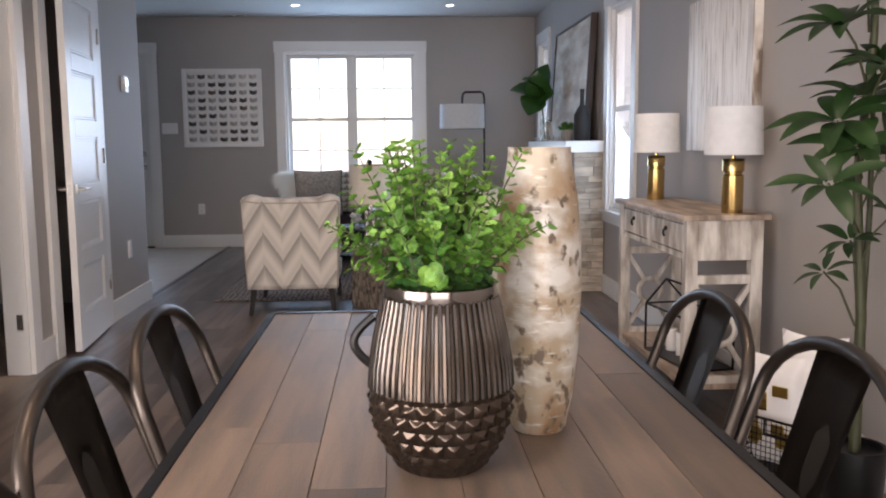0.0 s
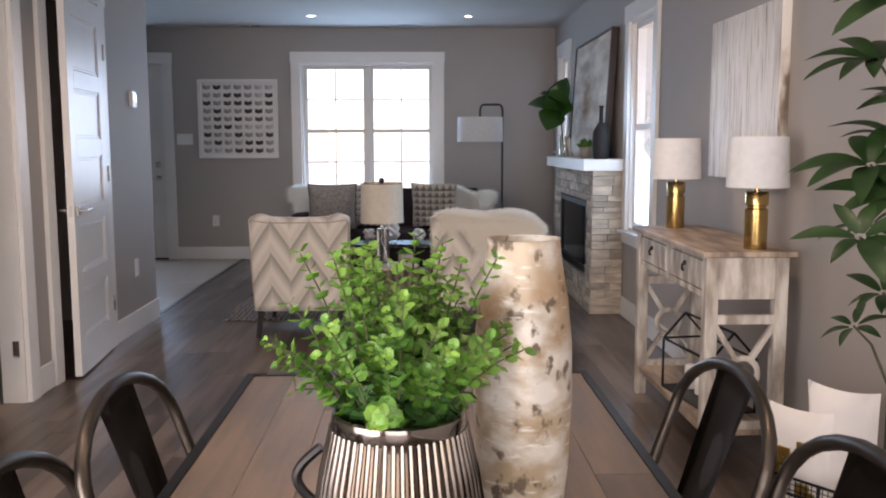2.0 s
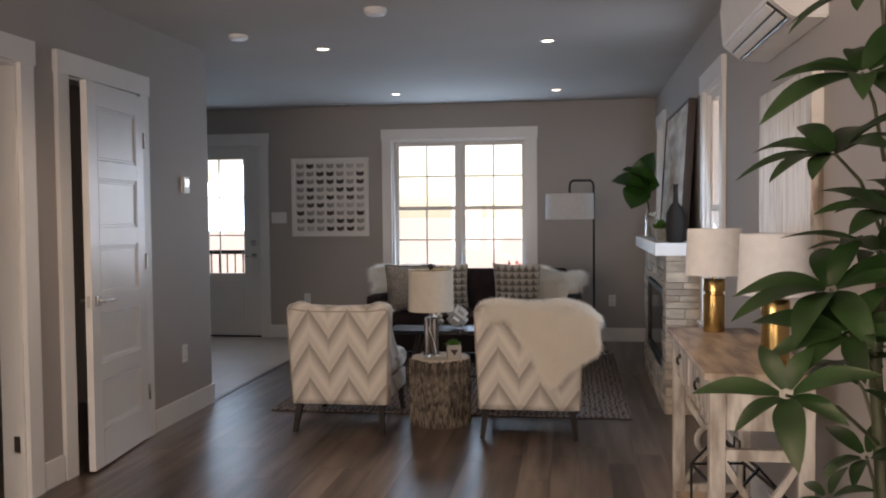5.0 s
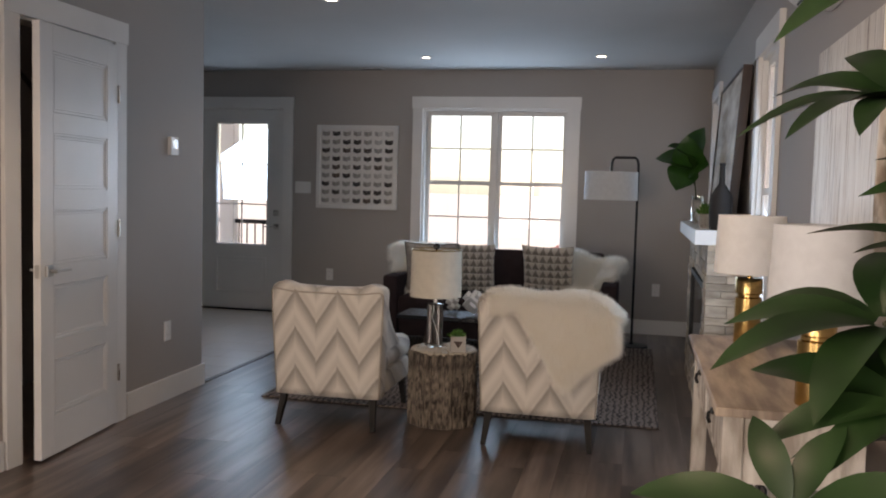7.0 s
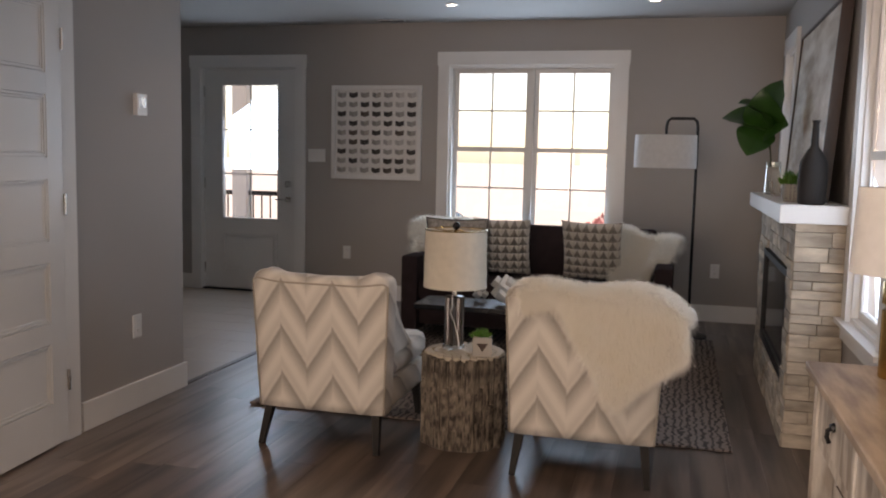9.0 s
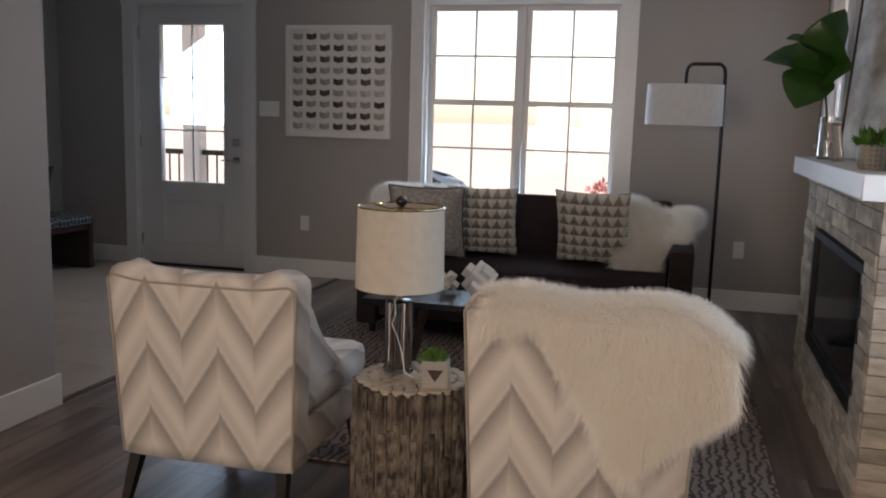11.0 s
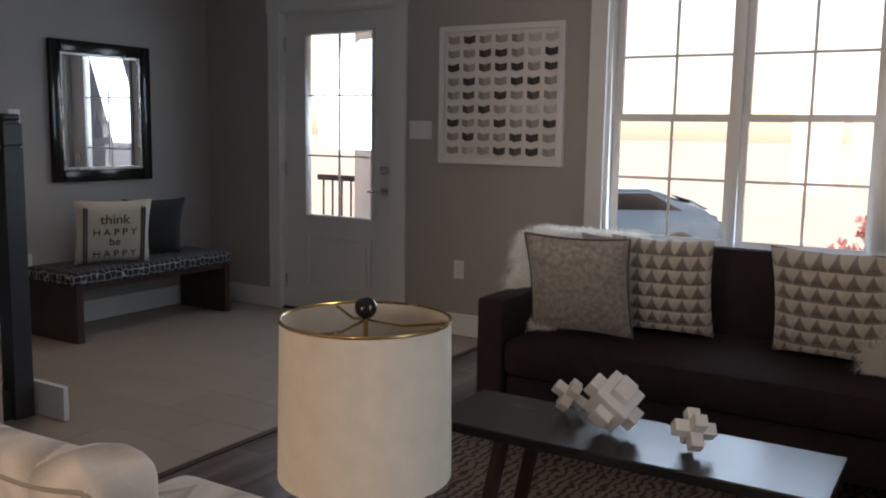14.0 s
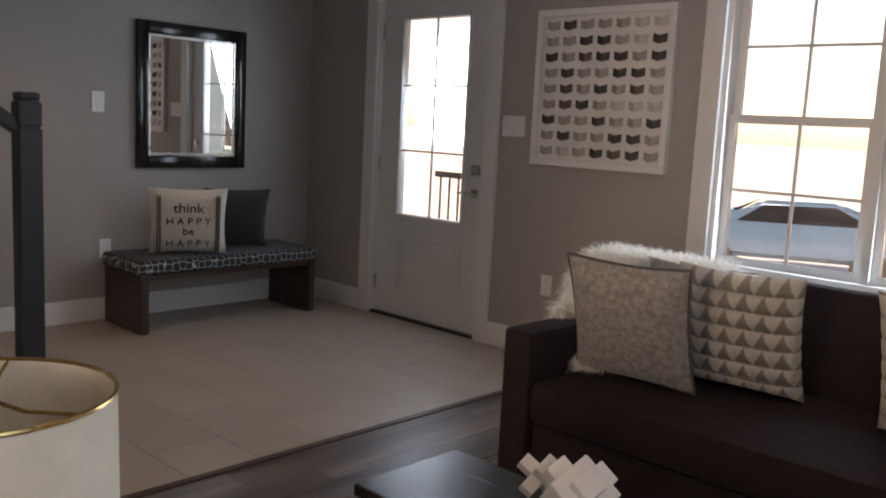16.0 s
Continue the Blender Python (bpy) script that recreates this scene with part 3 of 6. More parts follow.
def closet_door():
    root = tagged(thing("door_2", "white five-panel closet door standing ajar", "door", (XL, 5.425, 0)), kind="structure")
    s = Shape()
    casing_y(s, 4.70, 5.43, 0, 2.02, XL, 1)
    s.span(XL - 0.11, XL, 4.70, 4.715, 0, 2.02).span(XL - 0.11, XL, 5.418, 5.43, 0, 2.02).span(XL - 0.11, XL, 4.715, 5.418, 2.008, 2.02)
    s.put("frame", M_TRIM, root)
    keep(root)
    W, T = 0.70, 0.036
    rails = [(0.012, 0.20), (0.46, 0.55), (0.81, 0.90), (1.16, 1.25), (1.51, 1.60), (1.88, 2.0)]
    s = Shape()
    s.span(0, T, -W, -W + 0.105, 0.012, 2.0, 0.002).span(0, T, -0.105, 0, 0.012, 2.0, 0.002)
    for a, b in rails:
        s.span(0, T, -W + 0.105, -0.105, a, b)
    s.span(0.010, T - 0.009, -W + 0.1, -0.1, 0.1, 1.95)
    me = s.mesh("leaf", M_DOOR)
    pan = new("leaf", me)
    pan.parent = root
    pan.matrix_basis = pose(-0.012 + 0.014, -0.006, 0, 0, 0, 5.2)
    s = Shape()
    for (a, b), (c, d) in zip(rails, rails[1:]):
        z0, z1 = b, c
        y0, y1 = -W + 0.105, -0.105
        for g, w, h in ((0.004, 0.009, 0.002), (0.019, 0.006, 0.005)):
            a0, a1, c0, c1 = y0 + g, y1 - g, z0 + g, z1 - g
            f0, f1 = T - 0.0095, T - h
            s.span(f0, f1, a0, a0 + w, c0, c1, 0.0012).span(f0, f1, a1 - w, a1, c0, c1, 0.0012)
            s.span(f0, f1 - 0.0002, a0 + w, a1 - w, c0, c0 + w, 0.0012).span(f0, f1 - 0.0002, a0 + w, a1 - w, c1 - w, c1, 0.0012)
    s.put("moulding", M_DOOR, pan)
    s = Shape()
    lever(s, (T, -W + 0.06, 0.88), (0, 1, 0), (1, 0, 0))
    lever(s, (0, -W + 0.06, 0.88), (0, 1, 0), (-1, 0, 0))
    s.span(0.008, T - 0.008, -W - 0.002, -W + 0.002, 0.85, 0.91)
    s.put("handle", M_STEEL, pan)
    s = Shape()
    for z in (0.28, 1.05, 1.75):
        s.rod((T + 0.004, 0.006, z - 0.045), (T + 0.004, 0.006, z + 0.045), 0.007)
    s.put("hinge", M_STEEL, pan)


closet_door()
tr = tagged(thing("door_3", "white cased opening with steel strike plate", "doorway", (XL, 3.88, 0)), kind="structure")
s = Shape()
casing_y(s, 3.45, 4.31, 0, 2.02, XL, 1)
s.span(XL - 0.11, XL, 4.295, 4.31, 0, 2.02).span(XL - 0.11, XL, 3.45, 3.465, 0, 2.02).span(XL - 0.11, XL, 3.465, 4.295, 2.005, 2.02)
s.put("frame", M_TRIM, tr)
Shape().span(XL - 0.05, XL - 0.02, 4.291, 4.294, 0.22, 0.30).put("strike_plate", M_STEEL, tr)
keep(tr)

# ---- fireplace ----


def fireplace():
    x0, y0, y1, top = 1.325, 6.385, 8.03, 1.03
    root = tagged(thing("fireplace", "electric fireplace clad in pale stacked ledger stone", "fireplace", (1.44, 7.2, 0)))
    a, b, c, d = 6.57, 7.72, 0.265, 0.795
    s = Shape()
    s.span(x0 + 0.02, XR, y0 + 0.02, a - 0.001, 0, top).span(x0 + 0.02, XR, b + 0.001, y1 - 0.02, 0, top).span(x0 + 0.02, XR, a, b, 0, c).span(x0 + 0.02, XR, a, b, d, top)
    s.put("core", M_GROUT, root)
    s = Shape()
    s.span(x0 - 0.008, x0 + 0.03, a, a + 0.035, c, d).span(x0 - 0.008, x0 + 0.03, b - 0.035, b, c, d).span(x0 - 0.008, x0 + 0.03, a + 0.035, b - 0.035, c, c + 0.05).span(x0 - 0.008, x0 + 0.03, a + 0.035, b - 0.035, d - 0.035, d)
    s.put("surround", M_BLACK, root)
    Shape().span(x0 + 0.006, x0 + 0.03, a + 0.035, b - 0.035, c + 0.05, d - 0.035).put("firebox_glass", M_BGLASS, root)
    tagged(Shape().span(1.245, XR, 6.33, 8.07, 1.03, 1.112, 0.004).put("mantel_shelf", M_TRIM, root), "thick white painted mantel shelf")
    keep(root)
    return root


fireplace_ob = fireplace()

# ---- console table and what stands on it ----


def console():
    x0, x1, y0, y1, z = 1.125, 1.475, 3.34, 4.42, 0.822
    r = thing("console_table", "whitewashed wooden console table with two drawers and crossed sides", "console table", ((x0 + x1) / 2, (y0 + y1) / 2, 0))
    Shape().span(x0, x1, y0, y1, z - 0.022, z, 0.004).put("top", M_WASHTOP, r)
    a, b, c, d = x0 + 0.02, x1 - 0.02, y0 + 0.025, y1 - 0.025
    w = 0.048
    for X in (a, b - w):
        for Y in (c, d - w):
            Shape().span(X, X + w, Y, Y + w, 0, z - 0.022, 0.003).put("leg", M_WASH, r)
    s = Shape()
    s.span(a + 0.006, b - 0.006, c + 0.008, c + 0.028, 0.64, z - 0.022).span(a + 0.006, b - 0.006, d - 0.028, d - 0.008, 0.64, z - 0.022).span(b - 0.03, b - 0.01, c + w, d - w, 0.64, z - 0.022)
    s.span(a + 0.008, a + 0.03, c + w, d - w, 0.64, 0.665).span(a + 0.008, a + 0.03, c + w, d - w, z - 0.04, z - 0.022).span(a + 0.008, a + 0.03, (c + d) / 2 - 0.03, (c + d) / 2 + 0.03, 0.665, z - 0.04)
    s.put("apron", M_WASH, r)
    for e, f in ((c + w + 0.006, (c + d) / 2 - 0.034), ((c + d) / 2 + 0.034, d - w - 0.006)):
        dr = Shape().span(a + 0.004, a + 0.026, e, f, 0.669, z - 0.044, 0.003).put("drawer", M_WASH, r)
        m = (e + f) / 2
        h = Shape()
        h.tube([(a + 0.002, m, 0.745), (a - 0.010, m, 0.738), (a - 0.011, m, 0.724), (a - 0.006, m, 0.712)], 0.005, 8)
        h.ball((a + 0.001, m, 0.745), 0.011, 1)
        h.put("handle", M_BLACK, r)
    Shape().span(a + 0.01, b - 0.01, c + 0.01, d - 0.01, 0.115, 0.14, 0.003).put("shelf", M_WASHTOP, r)
    for Y in (c + 0.02, d - 0.03):
        Shape().span(a + w, b - w, Y - 0.012, Y + 0.012, 0.545, 0.58).put("side_rail", M_WASH, r)
        Shape().span(a + w, b - w, Y - 0.012, Y + 0.012, 0.14, 0.17).put("side_rail", M_WASH, r)
        xm, zm = (a + b) / 2, 0.355
        for sx in (-1, 1):
            for sz in (-1, 1):
                Shape().bar((xm + sx * 0.115, Y, zm + sz * 0.19), (xm + sx * 0.03, Y, zm + sz * 0.055), 0.022, 0.02).put("cross_brace", M_WASH, r)
        s = Shape()
        s.tube([(xm + 0.058 * math.cos(k * math.pi / 10), Y, zm + 0.058 * math.sin(k * math.pi / 10)) for k in range(21)], 0.012, 8)
        s.put("ring", M_WASH, r, True)
    keep(r)


console()


def brass_lamp(at):
    r = thing("table_lamp", "brass cylinder table lamp with white drum shade", "lamp", at, group="lamps on the console table")
    Shape().lathe([(0.041, 0), (0.042, 0.004), (0.042, 0.15), (0.035, 0.154), (0.035, 0.162), (0.043, 0.166), (0.043, 0.212), (0.040, 0.216), (0.008, 0.217), (0.008, 0.235)], seg=36).put("base", M_BRASS, r, True)
    Shape().lathe([(0.112, 0.232), (0.114, 0.232), (0.106, 0.42), (0.104, 0.42), (0.103, 0.415), (0.111, 0.236), (0.112, 0.232)], seg=40).put("shade", M_SHADE, r, True)
    s = Shape()
    s.rod((0, 0, 0.23), (0, 0, 0.41), 0.004)
    for k in range(3):
        s.rod((0, 0, 0.405), (0.104 * math.cos(k * 2.09), 0.104 * math.sin(k * 2.09), 0.405), 0.002, 6)
    s.put("spider", M_BRASS, r)
    return r


brass_lamp((1.352, 3.44, 0.822))
brass_lamp((1.30, 4.30, 0.822))


def lantern():
    r = thing("candle_lantern", "black wire house-shaped lantern holding white candles", "lantern", (1.30, 3.78, 0.14), 8)
    s = Shape()
    a, b, h, t = 0.10, 0.22, 0.22, 0.004
    P = [(sx * a, sy * b, 0) for sx in (-1, 1) for sy in (-1, 1)]
    for x, y, z in P:
        s.bar((x, y, 0), (x, y, h), 0.008)
        s.bar((x, y, h), (0, y, h + 0.11), 0.008)
    for z in (0.004, h):
        for sx in (-1, 1):
            s.bar((sx * a, -b, z), (sx * a, b, z), 0.008)
        for sy in (-1, 1):
            s.bar((-a, sy * b, z), (a, sy * b, z), 0.008)
    s.bar((0, -b, h + 0.11), (0, b, h + 0.11), 0.008)
    s.tube([(0, -0.03, h + 0.11), (0, -0.03, h + 0.15), (0, 0.03, h + 0.15), (0, 0.03, h + 0.11)], 0.004)
    s.span(-a, a, -b, b, 0.0, 0.006)
    s.put("frame", M_BLACK, r)
    for k in range(4):
        Shape().lathe([(0.026, 0.007), (0.027, 0.012), (0.027, 0.105), (0.024, 0.11), (0.006, 0.108), (0.0, 0.108)], (0, -0.15 + k * 0.1, 0), 20).put("candle", M_WHITE, r, True)


lantern()

# ---- wall things ----


def wall_art():
    r = thing("abstract_painting", "unframed abstract canvas in cream and brown streaks", "painting", (XR - 0.02, 4.13, 1.07))
    s = Shape().span(XR - 0.04, XR, 3.66, 4.48, 1.06, 1.79, 0.003)
    s.put("canvas", M_ABSTR, r)
    keep(r)


wall_art()


def heat_pump():
    r = thing("air_conditioner", "white wall-mounted split air conditioner", "air conditioner", (XR, 3.95, 1.98))
    s = Shape()
    prof = [(0, 0.30), (0.16, 0.30), (0.192, 0.28), (0.20, 0.20), (0.19, 0.055), (0.11, -0.012), (0, -0.02)]
    y0, y1 = 3.61, 4.50
    ends = []
    for y in (y0, y1):
        ends.append([s.bm.verts.new((XR - p, y, 1.955 + z)) for p, z in prof])
    n = len(prof)
    for i in range(n):
        s.bm.faces.new((ends[0][i], ends[0][(i + 1) % n], ends[1][(i + 1) % n], ends[1][i]))
    s.bm.faces.new(ends[0])
    s.bm.faces.new(ends[1][::-1])
    bmesh.ops.bevel(s.bm, geom=[e for e in s.bm.edges], offset=0.006, segments=2, affect="EDGES")
    s.put("body", M_PLASTIC, r, True)
    m = Matrix.Translation((XR - 0.150, 4.055, 1.9765)) @ Matrix.Rotation(radians(40), 4, "Y")
    Shape().box((0, 0, -0.001), (0.085, 0.80, 0.008), 0.001, m).put("outlet_slot", M_BLACK, r)
    for k in (-0.024, 0.018):
        Shape().box((k, 0, -0.008), (0.034, 0.78, 0.005), 0.002, m).put("louvre", M_PLASTIC, r)
    Shape().box((0.047, 0, -0.003), (0.006, 0.82, 0.008), 0.001, m).put("chrome_strip", M_STEEL, r)
    Shape().span(XR - 0.2015, XR - 0.196, 3.70, 3.78, 2.16, 2.20).put("badge", M_BLACK, r)
    keep(r)


heat_pump()


def plate(name, label, axis, c, w, h, d=0.008, parts=()):
    r = thing(name, label, name.replace("_", " "), c)
    s = Shape()
    if axis == "n":
        s.box((0, -d / 2, 0), (w, d, h), 0.002)
    elif axis == "w":
        s.box((d / 2, 0, 0), (d, w, h), 0.002)
    s.put("cover", M_PLASTIC, r)
    for x, z, pw, ph, m in parts:
        q = Shape()
        if axis == "n":
            q.box((x, -d - 0.001, z), (pw, 0.003, ph), 0.0005)
        else:
            q.box((d + 0.001, x, z), (0.003, pw, ph), 0.0005)
        q.put("insert", m, r)
    return r


OUT = ((0, 0.024, 0.03, 0.032, M_TRIM), (0, -0.024, 0.03, 0.032, M_TRIM), (-0.006, 0.026, 0.003, 0.011, M_BLACK), (0.006, 0.026, 0.003, 0.011, M_BLACK), (-0.006, -0.022, 0.003, 0.011, M_BLACK), (0.006, -0.022, 0.003, 0.011, M_BLACK))
plate("power_outlet", "white wall outlet on the front wall", "n", (-2.07, YF, 0.415), 0.07, 0.115, parts=OUT)
plate("power_outlet", "white wall outlet beside the floor lamp", "n", (1.12, YF, 0.415), 0.07, 0.115, parts=OUT)
plate("light_switch", "white three-gang switch plate beside the entry door", "n", (-2.37, YF, 1.28), 0.165, 0.115, parts=[(k * 0.046, 0, 0.033, 0.066, M_TRIM) for k in (-1, 0, 1)])
plate("power_outlet", "white wall outlet near the closet door", "w", (XL, 5.99, 0.415), 0.07, 0.115, parts=OUT)
plate("thermostat", "white wall thermostat with grey front", "w", (XL, 6.03, 1.512), 0.085, 0.105, 0.024, parts=[(0.0, 0.012, 0.06, 0.05, M_STEEL)])
plate("light_switch", "white switch plate beside the mirror", "w", (XW, 8.08, 1.30), 0.075, 0.12, parts=[(0, 0, 0.033, 0.066, M_TRIM)])
plate("power_outlet", "white wall outlet behind the bench", "w", (XW, 8.12, 0.43), 0.07, 0.115, parts=OUT)


def grid_art():
    r = thing("framed_paper_art", "white framed grid of folded grey and white paper pieces", "framed art", (-1.80, YF, 1.08))
    x0, x1, z0, z1 = -2.217, -1.385, 1.08, 1.903
    s = Shape()
    w = 0.035
    s.span(x0, x0 + w, YF - 0.04, YF, z0, z1, 0.002).span(x1 - w, x1, YF - 0.04, YF, z0, z1, 0.002).span(x0 + w, x1 - w, YF - 0.04, YF, z0, z0 + w, 0.002).span(x0 + w, x1 - w, YF - 0.04, YF, z1 - w, z1, 0.002)
    s.put("frame", M_TRIM, r)
    Shape().span(x0 + w, x1 - w, YF - 0.012, YF, z0 + w, z1 - w).put("mount", M_WHITE, r)
    mats = [mat("paper_dark", (0.05, 0.043, 0.04), 0.6), mat("paper_grey", (0.34, 0.32, 0.30), 0.5), mat("paper_silver", (0.50, 0.48, 0.46), 0.45), mat("paper_brown", (0.10, 0.075, 0.06), 0.5)]
    meshes = []
    for m in mats:
        s = Shape()
        a, h, k = 0.039, 0.024, 0.012
        L = [(-a, 0, h), (0, -0.012, h - k), (a, 0, h), (a, 0, -h + k * 0.6), (0, -0.012, -h - k * 0.4), (-a, 0, -h + k * 0.6)]
        f = [s.bm.verts.new(p) for p in L]
        g = [s.bm.verts.new((p[0], p[1] + 0.003, p[2])) for p in L]
        s.bm.faces.new((f[0], f[1], f[4], f[5]))
        s.bm.faces.new((f[1], f[2], f[3], f[4]))
        s.bm.faces.new((g[5], g[4], g[1], g[0]))
        s.bm.faces.new((g[4], g[3], g[2], g[1]))
        for i in range(6):
            s.bm.faces.new((f[i], g[i], g[(i + 1) % 6], f[(i + 1) % 6]))
        meshes.append(s.mesh("paper_piece", m))
    rnd = random.Random(5)
    shades = ["gDgggss", "ggDDgsD", "DgBDDgD", "gDggDDg", "gBgDgBg", "gBDgsss", "DggDggD", "gDggDDg", "gsgDBDg"]
    for i in range(7):
        for j in range(9):
            o = new("paper_piece", meshes["DgsB".index(shades[8 - j][i])])
            o.parent = r
            o.matrix_basis = pose(x0 + 0.091 + i * 0.1083, YF - 0.018, z0 + 0.082 + j * 0.0825, 0, rnd.uniform(-3, 3), 0)
    keep(r)


grid_art()

# ---- ceiling things ----
for k, (x, y) in enumerate(SPOTS):
    r = thing("downlight", "lit recessed ceiling downlight with white trim ring", "downlight", (x, y, H), group="recessed ceiling downlights")
    Shape().lathe([(0.036, -0.001), (0.052, -0.001), (0.054, -0.004), (0.040, -0.007), (0.036, -0.004), (0.036, -0.001)], seg=28).put("trim_ring", M_TRIM, r, True)
    Shape().lathe([(0.035, -0.001), (0.035, -0.0035), (0.0, -0.0045)], seg=24).put("lens", M_BULB, r, True)
    sp = new("downlight_beam", bpy.data.lights.new("downlight_beam", "SPOT"))
    sp.data.energy, sp.data.spot_size, sp.data.spot_blend, sp.data.shadow_soft_size, sp.data.color = (11 if x < -2 else 22 if y > 4 and y < 5 else 18 if y < 4 else 3 if y > 8 else 6), radians(120), 0.8, 0.035, (1.0, 0.80, 0.58)
    sp.matrix_world = look((x, y, H - 0.012), (x, y, 0))
r = thing("smoke_alarm", "white round smoke alarm on the ceiling", "smoke alarm", (-0.34, 5.37, H))
Shape().lathe([(0.062, 0), (0.064, -0.018), (0.05, -0.035), (0.02, -0.04), (0.0, -0.04)], seg=30).put("body", M_PLASTIC, r, True)
r = thing("ceiling_vent", "white round vent cap on the ceiling", "vent", (-1.346, 5.92, H))
Shape().lathe([(0.06, 0), (0.062, -0.015), (0.045, -0.03), (0.0, -0.03)], seg=26).put("body", M_PLASTIC, r, True)
r = thing("ceiling_vent", "narrow dark slotted vent above the window", "vent", (-1.62, 9.45, H))
Shape().span(-0.12, 0.12, -0.03, 0.03, -0.008, 0.0, 0.002).put("grille", M_PLASTIC, r)
s = Shape()
for k in (-0.06, 0.06):
    s.span(k - 0.045, k + 0.045, -0.018, 0.018, -0.011, -0.0085)
s.put("slot", M_BLACK, r)


# ---- soft things ----


def grid_surface(fn, nu, nv):
    bm = bmesh.new()
    V = [[bm.verts.new(fn(i / nu, j / nv)) for j in range(nv + 1)] for i in range(nu + 1)]
    for i in range(nu):
        for j in range(nv):
            bm.faces.new((V[i][j], V[i + 1][j], V[i + 1][j + 1], V[i][j + 1]))
    return bm


def cushion_shape(w, h, t, puff=None, n=14):
    s = Shape()
    for side in (1, -1):
        def fn(u, v):
            a, b = 2 * u - 1, 2 * v - 1
            k = (1 - abs(a) ** 2.6) * (1 - abs(b) ** 2.6)
            edge = 1 - 0.07 * (1 - abs(a) ** 2) * (b * b) - 0.0
            edge2 = 1 - 0.07 * (1 - abs(b) ** 2) * (a * a)
            z = t / 2 * k ** 0.45
            if puff:
                z += puff(u, v) * min(1, k * 4)
            return (a * w / 2 * edge2, -side * z, b * h / 2 * edge + h / 2)
        bm2 = grid_surface(fn, n, n)
        me = bpy.data.meshes.new("tmp")
        bm2.to_mesh(me)
        bm2.free()
        s.bm.from_mesh(me)
        bpy.data.meshes.remove(me)
    bmesh.ops.remove_doubles(s.bm, verts=s.bm.verts, dist=1e-4)
    return s


def cushion(name, label, material, at, w, h, t, lean, turn, puff=None, n=14, piping=None, group=""):
    r = thing(name, label, "cushion", at, turn, group)
    c = cushion_shape(w, h, t, puff, n).put("cover", material, r, puff is None)
    c.matrix_basis = pose(0, 0, 0, lean, 0, 0)
    if piping:
        s = Shape()
        pts = []
        for k in range(65):
            q = (k / 64) * 4
            i, f = int(q) % 4, q - int(q)
            a, b = [(2 * f - 1, -1), (1, 2 * f - 1), (1 - 2 * f, 1), (-1, 1 - 2 * f)][i]
            pts.append((a * w / 2 * (1 - 0.07 * (1 - b * b) * (a * a)), 0, b * h / 2 * (1 - 0.07 * (1 - a * a) * (b * b)) + h / 2))
        s.tube(pts, 0.005, 6)
        p = s.put("piping", piping, r, True)
        p.matrix_basis = pose(0, 0, 0, lean, 0, 0)
    return r


def fur(parent, bm_src, material, count, length, seed, droop=0.5, name="fur"):
    """Many thin locks standing off a surface."""
    rnd = random.Random(seed)
    bm_src.normal_update()
    faces = list(bm_src.faces)
    areas = [f.calc_area() for f in faces]
    bm = bmesh.new()
    for f in rnd.choices(faces, areas, k=count):
        vs = [v.co for v in f.verts]
        u, v = rnd.random(), rnd.random()
        p = vs[0].lerp(vs[1], u).lerp(vs[3].lerp(vs[2], u), v) if len(vs) == 4 else vs[0]
        d = (f.normal * 0.37 + Vector((rnd.gauss(0, 0.20), rnd.gauss(0, 0.20), rnd.gauss(-0.36, 0.20)))).normalized()
        l = length * rnd.choice((0.5, 0.75, 0.95, 1.15)) * rnd.uniform(0.85, 1.15)
        side = d.cross(f.normal + Vector((rnd.gauss(0, 0.35), rnd.gauss(0, 0.35), rnd.gauss(0, 0.35)))).normalized() * length * 0.016
        mid = p + d * l * 0.6
        tip = p + d * l + Vector((0, 0, -l * droop))
        a, b = bm.verts.new(p - side), bm.verts.new(p + side)
        c, e = bm.verts.new(mid + side * 0.8), bm.verts.new(mid - side * 0.8)
        g = bm.verts.new(tip)
        bm.faces.new((a, b, c, e))
        bm.faces.new((e, c, g))
    me = bpy.data.meshes.new(name)
    bm.to_mesh(me)
    bm.free()
    me.materials.append(material)
    o = new(name, me)
    o.parent = parent
    return tagged(o, kind="stuff")


def sheepskin(name, label, fn, nu, nv, count, length, seed, at=(0, 0, 0)):
    r = thing(name, label, "throw", at)
    bm = grid_surface(fn, nu, nv)
    bm.normal_update()
    if sum(f.normal.dot(Vector((0, -0.6, 0.8))) for f in bm.faces) < 0:
        bmesh.ops.reverse_faces(bm, faces=bm.faces)
    fur(r, bm, M_FUR, count, length, seed, 0.35)
    me = bpy.data.meshes.new("hide")
    bmesh.ops.solidify(bm, geom=bm.faces[:], thickness=0.012)
    bm.to_mesh(me)
    bm.free()
    me.materials.append(M_HIDE)
    me.shade_smooth()
    h = new("hide", me)
    h.parent = r
    return r


# ---- armchairs ----


